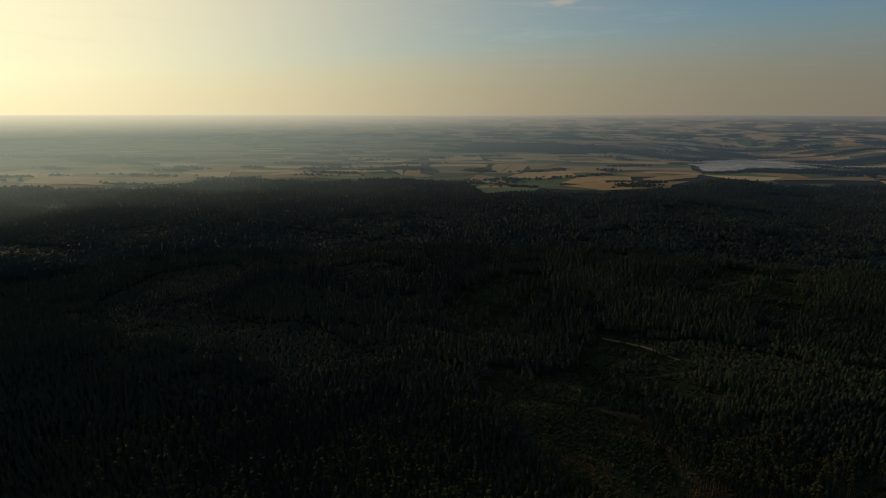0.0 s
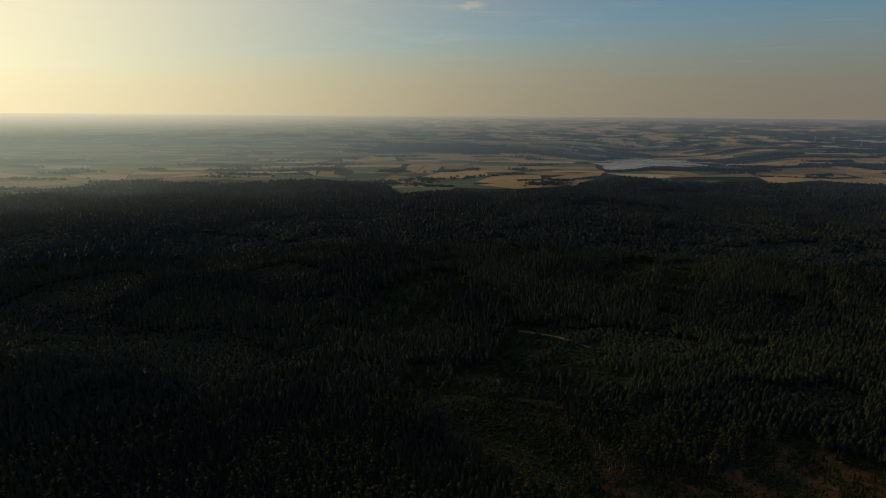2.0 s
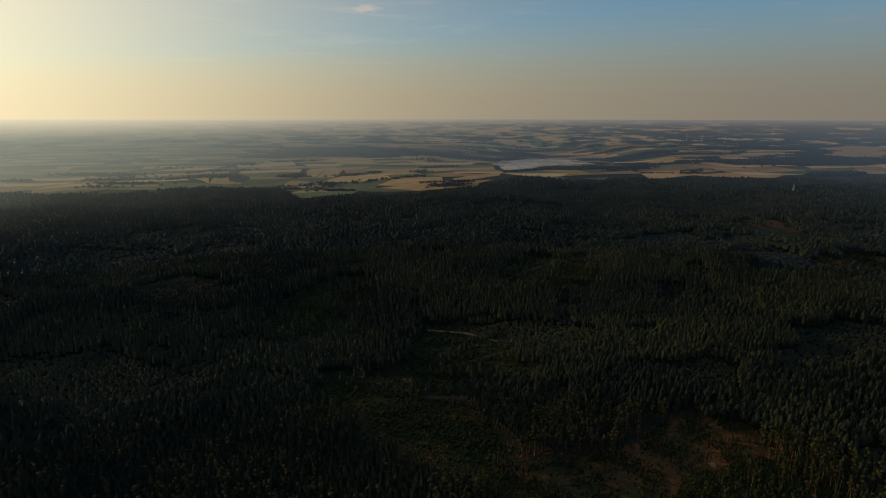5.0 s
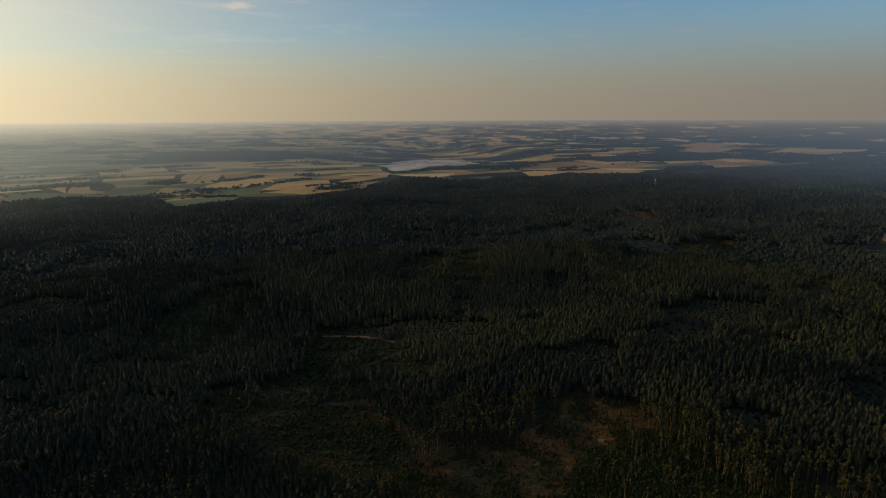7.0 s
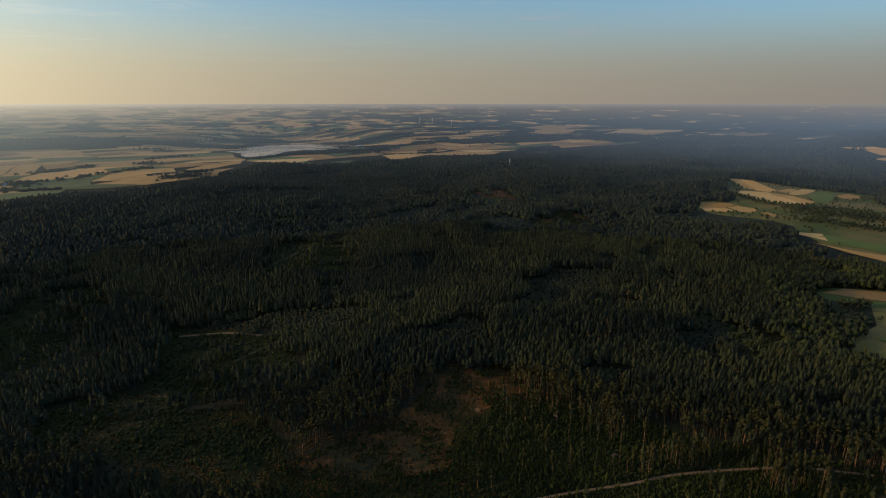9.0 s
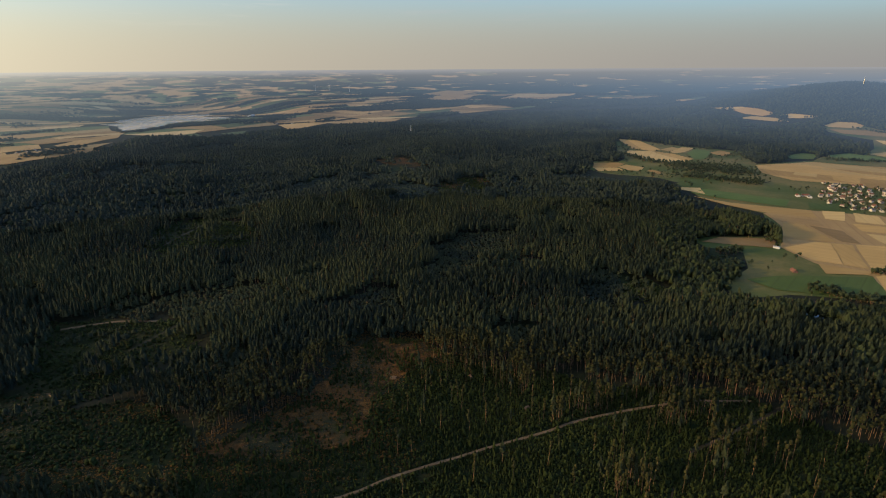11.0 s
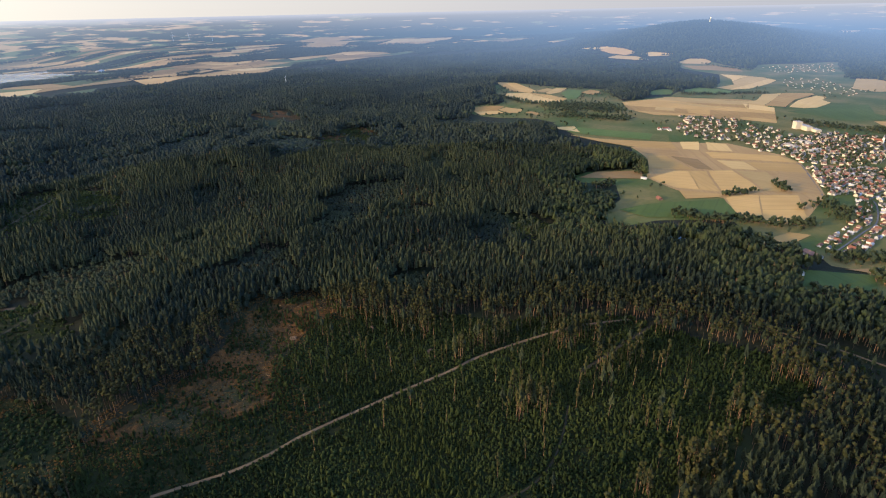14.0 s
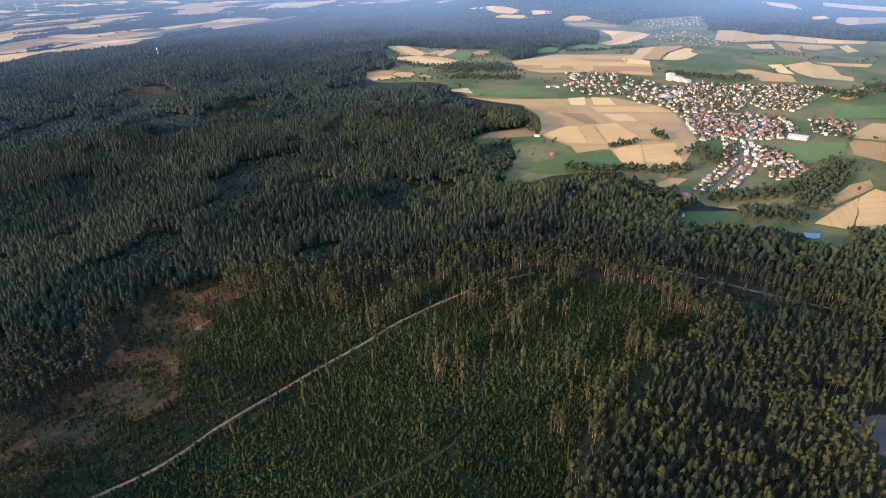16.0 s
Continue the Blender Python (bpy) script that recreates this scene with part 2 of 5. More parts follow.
n.put(b.inputs["Normal"], n.add("Bump", Height=n.noise(at, 0.35, 3.0), Strength=0.015, Distance=0.1).outputs[0])
M_LAKE = m

# one material for the whole sheet: needle litter under the woods, meadow in the valley, tilled land beyond
m, n, b, at = material("country_ground")
patch, fine = n.noise(at, 0.01, 5.0), n.noise(at, 0.25, 5.0, 0.65)
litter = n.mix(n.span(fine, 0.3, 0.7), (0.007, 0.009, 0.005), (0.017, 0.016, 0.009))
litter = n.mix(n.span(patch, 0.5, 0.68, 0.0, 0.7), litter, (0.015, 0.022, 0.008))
b.inputs["Roughness"].default_value, b.inputs["Specular IOR Level"].default_value = 0.95, 0.04
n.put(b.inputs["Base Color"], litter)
n.put(b.inputs["Normal"], n.add("Bump", Height=fine, Strength=0.5, Distance=0.6).outputs[0])
M_GROUND = haze_glow(m)

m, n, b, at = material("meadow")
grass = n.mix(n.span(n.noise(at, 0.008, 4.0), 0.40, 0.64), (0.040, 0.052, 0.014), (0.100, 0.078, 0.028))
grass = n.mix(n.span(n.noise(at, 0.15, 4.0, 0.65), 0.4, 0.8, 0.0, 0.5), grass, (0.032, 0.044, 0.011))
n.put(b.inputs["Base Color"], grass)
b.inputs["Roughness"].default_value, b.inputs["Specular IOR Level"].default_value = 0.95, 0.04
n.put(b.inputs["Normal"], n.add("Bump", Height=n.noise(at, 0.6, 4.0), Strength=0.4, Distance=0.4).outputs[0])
M_MEADOW = haze_glow(m)

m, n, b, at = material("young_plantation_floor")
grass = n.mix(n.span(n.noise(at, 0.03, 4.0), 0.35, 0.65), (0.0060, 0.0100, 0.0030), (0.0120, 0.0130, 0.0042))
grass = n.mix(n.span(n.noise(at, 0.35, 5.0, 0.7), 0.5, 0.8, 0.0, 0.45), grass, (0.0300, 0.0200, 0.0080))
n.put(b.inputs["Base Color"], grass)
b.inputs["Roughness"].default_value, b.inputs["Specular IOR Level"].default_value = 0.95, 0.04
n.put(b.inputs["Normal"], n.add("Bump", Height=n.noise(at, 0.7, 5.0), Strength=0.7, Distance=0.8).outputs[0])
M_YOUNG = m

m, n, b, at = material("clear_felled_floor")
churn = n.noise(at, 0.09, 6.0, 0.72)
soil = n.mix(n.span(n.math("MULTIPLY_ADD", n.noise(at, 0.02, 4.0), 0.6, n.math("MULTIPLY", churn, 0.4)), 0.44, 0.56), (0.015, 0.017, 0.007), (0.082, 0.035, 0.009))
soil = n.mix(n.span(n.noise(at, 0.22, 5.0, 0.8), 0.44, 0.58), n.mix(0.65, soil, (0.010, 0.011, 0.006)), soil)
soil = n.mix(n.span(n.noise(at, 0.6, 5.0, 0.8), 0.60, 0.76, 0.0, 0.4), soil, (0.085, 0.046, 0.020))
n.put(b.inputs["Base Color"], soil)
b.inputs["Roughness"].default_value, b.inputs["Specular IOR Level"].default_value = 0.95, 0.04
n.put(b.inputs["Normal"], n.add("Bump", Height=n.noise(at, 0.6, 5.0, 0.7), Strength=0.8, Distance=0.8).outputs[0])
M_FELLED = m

# the far skyline country, more than four kilometres off, haze mixed in as emission
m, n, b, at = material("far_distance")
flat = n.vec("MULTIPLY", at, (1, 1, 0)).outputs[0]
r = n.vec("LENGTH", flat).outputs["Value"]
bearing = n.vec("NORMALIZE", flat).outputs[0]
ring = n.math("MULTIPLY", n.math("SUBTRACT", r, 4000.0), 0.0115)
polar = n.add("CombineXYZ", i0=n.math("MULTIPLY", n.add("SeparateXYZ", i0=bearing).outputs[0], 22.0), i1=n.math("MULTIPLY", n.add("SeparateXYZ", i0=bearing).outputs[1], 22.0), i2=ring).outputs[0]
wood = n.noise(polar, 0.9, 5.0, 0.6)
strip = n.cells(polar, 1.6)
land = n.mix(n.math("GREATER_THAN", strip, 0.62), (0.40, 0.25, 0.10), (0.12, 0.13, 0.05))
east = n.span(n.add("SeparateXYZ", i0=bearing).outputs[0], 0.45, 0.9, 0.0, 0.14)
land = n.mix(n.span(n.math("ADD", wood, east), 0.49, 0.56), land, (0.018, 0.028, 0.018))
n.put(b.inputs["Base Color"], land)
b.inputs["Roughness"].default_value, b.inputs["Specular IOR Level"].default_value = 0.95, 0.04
M_FAR = haze_glow(m)

# ---- ground ----
def polygon_mask(poly, x, y):
    inside = np.zeros(len(x), bool)
    for (x0, y0), (x1, y1) in zip(poly, poly[1:] + poly[:1]):
        if y0 != y1:
            inside ^= ((y0 > y) != (y1 > y)) & (x < (x1 - x0) * (y - y0) / (y1 - y0) + x0)
    return inside


def raw_mesh(name, verts, faces, materials, slots=None, smooth=False):
    """One mesh from arrays; faces is an array of triangles or quads."""
    verts, faces = np.asarray(verts, np.float32), np.asarray(faces, np.int32)
    me, k = bpy.data.meshes.new(name), faces.shape[1]
    me.vertices.add(len(verts))
    me.vertices.foreach_set("co", verts.ravel())
    me.loops.add(faces.size)
    me.loops.foreach_set("vertex_index", faces.ravel())
    me.polygons.add(len(faces))
    me.polygons.foreach_set("loop_start", np.arange(0, faces.size, k, dtype=np.int32))
    me.polygons.foreach_set("loop_total", np.full(len(faces), k, np.int32))
    if slots is not None:
        me.polygons.foreach_set("material_index", np.asarray(slots, np.int32))
    me.polygons.foreach_set("use_smooth", np.full(len(faces), smooth, bool))
    for mat in materials:
        me.materials.append(mat)
    me.update(calc_edges=True)
    me.validate()
    return me


def sheet(name, radii, mat):
    turns = np.radians(np.r_[np.arange(-50, 130, 0.8), np.arange(130, 310, 4.0)])  # clockwise from +y
    rr, aa = np.meshgrid(radii, turns, indexing="ij")
    x, y = rr * np.sin(aa), rr * np.cos(aa)
    verts = np.stack([x, y, height(x, y)], -1).reshape(-1, 3)
    k = len(turns)
    i, j = np.meshgrid(np.arange(len(radii) - 1), np.arange(k), indexing="ij")
    a, b_ = i * k + j, i * k + (j + 1) % k
    faces = np.stack([a, b_, b_ + k, a + k], -1).reshape(-1, 4)
    return new(name, raw_mesh(name, verts, faces[:, ::-1], [mat], smooth=True))


tagged(sheet("ground", np.r_[0.5, np.geomspace(60, 3200, 110), np.linspace(3230, 4050, 24)], M_GROUND),
       "rolling ground with needle litter and moss under the woods", "ground", kind="structure")
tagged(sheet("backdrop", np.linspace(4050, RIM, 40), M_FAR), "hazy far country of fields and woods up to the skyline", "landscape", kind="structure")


def drape(name, poly, mat, lift, longest=45.0):
    """A sheet over the ground inside an outline."""
    bm = bmesh.new()
    vs = [bm.verts.new((x, y, 0)) for x, y in poly]
    es = [bm.edges.new((vs[i], vs[(i + 1) % len(vs)])) for i in range(len(vs))]
    bmesh.ops.triangle_fill(bm, use_beauty=True, edges=es)
    for _ in range(7):
        rough = [e for e in bm.edges if e.calc_length() > longest * max(1.0, e.verts[0].co.length / 1500)]
        if not rough:
            break
        bmesh.ops.subdivide_edges(bm, edges=rough, cuts=1)
        bmesh.ops.triangulate(bm, faces=[f for f in bm.faces if len(f.verts) > 3])
    for v in bm.verts:
        v.co.z = float(height(v.co.x, v.co.y)) + lift * (1 + v.co.xy.length / 1200)
    for f in bm.faces:
        if f.normal.z < 0:
            f.normal_flip()
        f.smooth = True
    bm.normal_update()
    me = bpy.data.meshes.new(name)
    bm.to_mesh(me)
    bm.free()
    me.materials.append(mat)
    return new(name, me)


def worn(poly, seed, rough=0.12, cuts=3):
    """The outline with wandering edges."""
    rng = np.random.default_rng(seed)
    pts = [np.array(p, float) for p in poly]
    for k in range(cuts):
        more = []
        for a, b_ in zip(pts, pts[1:] + pts[:1]):
            side = np.array([a[1] - b_[1], b_[0] - a[0]])
            more += [a, (a + b_) / 2 + side * rng.normal(0, rough)]
        pts = more
    return [tuple(p) for p in pts]


def ribbon(name, line, width, mat, lift=0.35, wander=0.0):
    """A road over the ground along a smoothed line."""
    pts = [Vector((*p, 0)) for p in line]
    fine = []
    for i in range(len(pts) - 1):
        p0, p1, p2, p3 = pts[max(i - 1, 0)], pts[i], pts[i + 1], pts[min(i + 2, len(pts) - 1)]
        steps = max(2, int((p2 - p1).length / 6))
        for s in range(steps):
            t = s / steps
            fine.append(0.5 * (2 * p1 + (p2 - p0) * t + (2 * p0 - 5 * p1 + 4 * p2 - p3) * t * t + (3 * p1 - p0 - 3 * p2 + p3) * t ** 3))
    fine.append(pts[-1])
    bm, last = bmesh.new(), None
    for i, p in enumerate(fine):
        d = (fine[min(i + 1, len(fine) - 1)] - fine[max(i - 1, 0)]).normalized()
        side = Vector((-d.y, d.x, 0)) * width / 2 * (1 + wander * noise.noise(p * 0.11))
        rim = []
        for f in (-1.25, -1, 0, 1, 1.25):
            q = p + side * f
            q.z = float(height(q.x, q.y)) + (lift + 0.05 * (1 - f * f) if abs(f) < 1.1 else -0.1)
            rim.append(bm.verts.new(q))
        if last:
            for k in range(4):
                bm.faces.new((last[k], rim[k], rim[k + 1], last[k + 1]))
        last = rim
    bmesh.ops.recalc_face_normals(bm, faces=bm.faces)
    me = bpy.data.meshes.new(name)
    bm.to_mesh(me)
    bm.free()
    me.materials.append(mat)
    return new(name, me)


FIELD_KINDS = {
    "s": ("stubble_field", M_STRAW, "golden brown stubble field with worked lanes"),
    "p": ("grain_field", M_PALE, "pale yellow ripe grain field"),
    "b": ("dry_field", M_BROWN, "dull brown dry field beside the woods"),
    "g": ("green_field", M_GREEN, "green crop field with soft streaks"),
}
FIELDS = []


def clipped(poly, way, least):
    """The outline on the side where its distance along way is at least so much."""
    kept = []
    for a, b_ in zip(poly, poly[1:] + poly[:1]):
        da, db = float(np.dot(a, way)) - least, float(np.dot(b_, way)) - least
        if da >= 0:
            kept.append(a)
        if (da > 0) != (db > 0) and da != db:
            t = da / (da - db)
            kept.append((a[0] + (b_[0] - a[0]) * t, a[1] + (b_[1] - a[1]) * t))
    return kept if len(kept) > 2 and abs(sum(p[0] * q[1] - p[1] * q[0] for p, q in zip(kept, kept[1:] + kept[:1]))) > 120 else []


def field(kind, *poly, lift=0.55):
    poly = list(poly)
    far = poly[0][1] > 1500
    FIELDS.append(poly)
    rng = np.random.default_rng(300 + len(FIELDS))
    sides = [(np.hypot(b_[0] - a[0], b_[1] - a[1]), a, b_) for a, b_ in zip(poly, poly[1:] + poly[:1])]
    _, a, b_ = max(sides)
    along = np.array([b_[0] - a[0], b_[1] - a[1]]) / max(sides)[0]
    across = np.array([-along[1], along[0]])
    reach = [float(np.dot(p, across)) for p in poly]
    cut, cuts = min(reach), []
    while cut < max(reach):  # worked in strips of uneven width
        wide = rng.uniform(26, 62) * (1 + math.hypot(*poly[0]) / 2600)
        cuts.append((cut, max(reach) if max(reach) - cut - wide < 18 else cut + wide))
        cut = cuts[-1][1]
    for k, (lo, hi) in enumerate(cuts if kind != "g" else [(min(reach), max(reach))]):
        strip = clipped(clipped(poly, across, lo + 0.5), -across, 0.5 - hi)
        if len(strip) > 2:
            name, mat, label = FIELD_KINDS[rng.choice([kind, kind, kind, "s", "p", "b"]) if k else kind]
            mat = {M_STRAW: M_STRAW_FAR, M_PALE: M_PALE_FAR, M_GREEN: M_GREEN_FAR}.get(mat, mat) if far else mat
            tagged(drape(name, worn(strip, 7 * len(FIELDS) + k, 0.008, 2), mat, lift), label, "field", "fields in the open country", "structure")


# ---- outlines in metres, cast from the camera's view onto the ground ----
VALLEY_SOUTH = [(1354, 323), (1266, 264), (1219, 192), (1195, 135), (1096, 99), (973, 86), (1026, 111), (967, 189), (933, 198), (910, 174), (917, 123), (847, 105), (785, 122), (731, 103), (750, 74), (773, 48), (794, -17), (798, -48), (769, -58), (741, -60), (714, -100), (710, -132), (678, -140), (673, -170), (653, -172), (643, -104), (585, -102), (593, -169), (601, -219), (566, -218), (563, -247), (590, -261), (598, -303), (1198, -548), (1447, -200)]
VALLEY_NORTH = [(995, -466), (2189, -948), (2320, -675), (2587, -463), (3084, -493), (2880, -175), (2757, -146), (2944, 52), (2858, 151), (2745, 120), (2600, -26), (2182, -5), (2107, 90), (1973, 111), (1796, 236), (1670, 212), (1543, 166), (1461, 200), (1432, 296), (1399, 347), (1354, 323), (1242, 50)]
VALLEY_WEST = [(1530, 623), (1613, 636), (1642, 576), (1737, 589), (1874, 672), (2034, 719), (2027, 597), (2046, 479), (2046, 338), (1821, 240), (1670, 209), (1551, 167), (1453, 199), (1400, 333), (1453, 405), (1477, 506)]
PLAIN_EDGE = [(-677, 2322), (-526, 2347), (-360, 2390), (-200, 2384), (-30, 2353), (155, 2117), (226, 2190), (356, 2338), (581, 2103), (669, 2172), (911, 2239), (1122, 2406), (1260, 2329), (1407, 2167), (1544, 2220), (1698, 2303), (1951, 2169), (2147, 1980), (2338, 1936), (2487, 2043), (2334, 2321), (2091, 3152), (2138, 3367), (2871, 3209), (3091, 2871), (3628, 2379)]
OPENING = [(148, 358), (176, 368), (196, 365), (220, 364), (260, 359), (306, 365), (337, 379), (381, 375), (407, 331), (399, 300), (405, 237), (427, 201), (423, 155), (458, 88), (463, 41), (445, -14), (442, -70), (415, -93), (389, -73), (371, -47), (321, -37), (304, -7), (259, 2), (219, 4), (187, 2), (120, 178), (119, 320)]
CLEARCUT = [(176, 368), (196, 365), (220, 364), (260, 359), (306, 365), (337, 379), (381, 375), (407, 331), (395, 298), (357, 311), (325, 310), (275, 282), (251, 278), (224, 302), (199, 323), (180, 347)]
CLEARING_A = [(14, 835), (94, 952), (171, 983), (194, 935), (146, 858), (89, 778), (48, 755), (-3, 775)]
CLEARING_B = [(46, 591), (102, 600), (146, 573), (153, 530), (133, 502), (154, 442), (157, 406), (129, 392), (95, 413), (65, 491), (37, 531)]
CLEARING_C = [(494, 1007), (536, 1013), (570, 983), (580, 868), (547, 781), (489, 770), (469, 837), (407, 848), (379, 855)]
CLEARING_D = [(189, 700), (213, 733), (261, 670), (298, 602), (290, 548), (252, 526), (217, 531), (185, 533), (151, 553), (136, 600)]
CLEARING_E = [(1234, 1161), (1350, 1198), (1325, 1106), (1284, 991), (1221, 1010), (1194, 1086)]
CLEARING_F = [(1050, 797), (1136, 797), (1190, 773), (1179, 716), (1103, 721), (1035, 746)]
CLEARING_G = [(694, 233), (737, 212), (712, 174), (669, 191)]
CLEARING_H = [(471, -89), (461, -126), (448, -167), (438, -194), (434, -211), (438, -212), (448, -198), (457, -169), (472, -128), (480, -93)]
CLEARING_J = [(128, 513), (154, 501), (182, 481), (195, 440), (183, 386), (176, 369), (152, 349), (120, 367), (95, 382), (76, 421), (95, 496)]
# stands of young trees, lower than the wood round them
LOW_1 = [(531, 434), (660, 505), (732, 492), (768, 434), (729, 407), (637, 402), (569, 396), (519, 388)]
LOW_2 = [(389, 471), (422, 469), (460, 450), (481, 414), (448, 394), (408, 408), (382, 434)]
LOW_3 = [(803, 748), (988, 778), (1116, 767), (1124, 722), (976, 704), (842, 673), (781, 690)]
LOW_4 = [(843, 1077), (942, 1104), (1020, 1105), (975, 1038), (821, 973), (782, 986)]
LOW_5 = [(613, 263), (686, 257), (722, 219), (688, 210), (614, 218), (588, 238)]
LOW_6 = [(441, 281), (479, 275), (505, 247), (460, 234), (426, 249)]
LOW_7 = [(368, 603), (417, 597), (403, 556), (354, 547)]
LOW_8 = [(882, 470), (951, 458), (945, 400), (846, 401)]
DRY_STRIP = [(143, 335), (169, 370), (199, 324), (232, 285), (264, 267), (284, 236), (266, 219), (222, 238), (184, 264), (165, 275)]
QUARRY = [(316, -161), (327, -181), (332, -202), (286, -183), (296, -170)]
ROCK = [(367, -167), (369, -182), (359, -192), (360, -179)]
POND = [(699, 36), (724, 19), (720, 8), (685, 23)]
POND_2 = [(599, -218), (597, -236), (585, -230), (583, -218)]
LAKE = [(1309, 3115), (1402, 3199), (1510, 3282), (1737, 3382), (1869, 3315), (1988, 3224), (1943, 3071), (1914, 2865), (1804, 2791), (1715, 2784), (1615, 2835), (1514, 2817), (1403, 2705), (1306, 2676), (1219, 2684), (1318, 2920), (1316, 3014)]
ROAD = [(158, 281), (172, 269), (194, 250), (216, 238), (235, 231), (261, 217), (280, 205), (305, 190), (343, 164), (364, 152), (395, 126), (424, 97), (437, 82), (459, 43)]
TRACK = [(371, 69), (393, 56), (417, 44), (439, 32), (460, 23)]
TRAIL = [(187, 136), (220, 101), (246, 76), (272, 66), (302, 65), (331, 68)]
PAVED = [(492, -30), (471, -111), (461, -140), (453, -168), (445, -195)]
TRACK_C = [(386, 839), (450, 879), (547, 946)]
TRACK_D = [(212, 706), (236, 689), (260, 667), (283, 626)]
TRACK_E = [(229, 582), (259, 587), (296, 593)]
VILLAGE_0 = [(1585, 66), (1580, -50), (1441, -162), (1378, -174), (1264, -145), (1219, -108), (1316, -68), (1297, 16), (1356, 56)]
VILLAGE_1 = [(1375, -156), (1476, -254), (1448, -334), (1446, -439), (1413, -507), (1260, -419), (1190, -370), (1225, -320), (1181, -220), (1173, -168), (1237, -132)]
VILLAGE_2 = [(1143, -169), (1177, -270), (1158, -343), (1040, -342), (1001, -311), (978, -230), (972, -180)]
VILLAGE_3 = [(943, -207), (952, -233), (861, -226), (787, -193), (725, -158), (753, -149), (833, -195), (885, -204)]
VILLAGE_4 = [(941, -257), (928, -283), (839, -296), (804, -285), (791, -238), (862, -243)]
VILLAGE_5 = [(1137, -385), (1121, -440), (1080, -439), (1006, -393), (1037, -362)]
VILLAGE_6 = [(2543, -224), (2595, -358), (2224, -457), (2084, -380), (2295, -243)]
VILLAGE_7 = [(2829, -185), (3012, -470), (2797, -452), (2694, -235)]
HAMLET = [(1732, 2373), (1886, 2533), (2056, 2472), (1884, 2288)]
TOWN = [(2528, 2931), (2722, 3040), (3019, 2829), (2901, 2691), (2531, 2823)]
SCHOOL = (1497, -202)
CHURCH = (1395, -320)
HALL = (999, -328)
SHEDS = (1296, -157)
FARM = (1389, 97)
VAN = (966, 85)
BARN = (864, 52)
FARMSTEAD = (623, -88)
SOLAR = (753, -270)
TOWER = (3563, 47)
WHITE_HALL = (2026, 2854)
FARM_N = (191, 2413)
PYLON = (1813, 1500)
BARN_2 = (704, -125)
PILE_1 = (338, 315)
PILE_2 = (362, 192)
PILE_3 = (378, 258)
PILE_4 = (573, 757)
TURBINE_1 = (2802, 3172)
TURBINE_2 = (2877, 3113)
TURBINE_3 = (2940, 2978)
HEDGE_1 = [(911, -33), (924, -53), (950, -81)]
HEDGE_2 = [(1017, -113), (963, -121)]
HEDGE_3 = [(885, -129), (886, -138)]
BELT_1 = [(807, 30), (794, -17), (804, -56), (805, -94), (826, -145)]
BELT_2 = [(752, -54), (710, -79), (712, -113)]
BELT_3 = [(701, -144), (718, -179), (733, -211), (747, -250), (793, -289)]
BELT_4 = [(657, -172), (668, -205), (652, -234)]
BELT_5 = [(865, -345), (816, -316), (727, -269), (683, -250)]
BELT_6 = [(1116, 126), (991, 93)]
BELT_7 = [(891, 152), (917, 128)]
BELT_8 = [(579, -262), (604, -291), (598, -303)]
BELT_9 = [(1669, 428), (1621, 301), (1669, 228)]
BELT_10 = [(1513, 358), (1499, 235), (1502, 177)]
BELT_11 = [(1592, -190), (1532, -301), (1535, -377)]
BELT_12 = [(1913, -459), (1860, -608)]
BELT_13 = [(2013, 85), (2032, -24), (2081, -169)]
BELT_14 = [(919, -146), (910, -185), (844, -182)]
BELT_15 = [(1394, -468), (1311, -505), (1434, -622)]
BELT_16 = [(1770, 618), (1691, 503), (1668, 410)]
BELT_17 = [(2851, 49), (2726, -145)]
BELT_18 = [(602, -69), (658, -93), (655, -115)]
BELT_19 = [(584, -110), (590, -168), (569, -210)]
BELT_20 = [(638, -174), (655, -207), (635, -232)]
CLUMP_1 = [(320, 102), (316, 88)]
CLUMP_2 = [(341, 10), (330, 5)]
CLUMP_3 = [(273, 12), (263, 6)]
CLUMP_4 = [(362, 166), (404, 128)]
CLUMP_5 = [(384, 238), (398, 200)]
CLUMP_6 = [(396, 295), (408, 261)]
CLUMP_7 = [(402, 93), (421, 72)]
CLUMP_8 = [(367, 54), (400, 31)]
CLUMP_9 = [(344, -38), (364, -47)]
CLUMP_10 = [(297, -11), (312, -32)]
CLUMP_11 = [(418, -72), (418, -91)]
PLAIN_EDGE_WEST = [(-1637, 2083), (-1508, 2078), (-1242, 2183), (-1162, 2240), (-1052, 2291), (-962, 2415), (-859, 2485), (-675, 2307), (-493, 2238), (-356, 2287), (-164, 2323), (-53, 2332), (64, 2413), (150, 1981), (207, 2020), (291, 2049), (434, 2075), (565, 2004), (640, 2053), (784, 2098), (965, 2192), (1169, 2397)]
STREET_1 = [(731, -152), (809, -190), (860, -216), (939, -231), (971, -229)]
STREET_2 = [(971, -229), (1078, -291), (1188, -302), (1283, -314), (1395, -329)]
STREET_3 = [(1211, -317), (1123, -334), (1040, -325), (984, -306)]
STREET_4 = [(964, -169), (1107, -165), (1172, -157), (1212, -119)]
STREET_5 = [(1780, -186), (1903, -214), (2014, -267), (2124, -295)]
VALLEY_FIELDS = [(1195, 135), (1262, 63), (1286, -43), (1224, -136), (1173, -163), (964, -173), (844, -136), (815, -121), (808, -56), (899, -35), (917, 31), (974, 81), (1119, 97)]
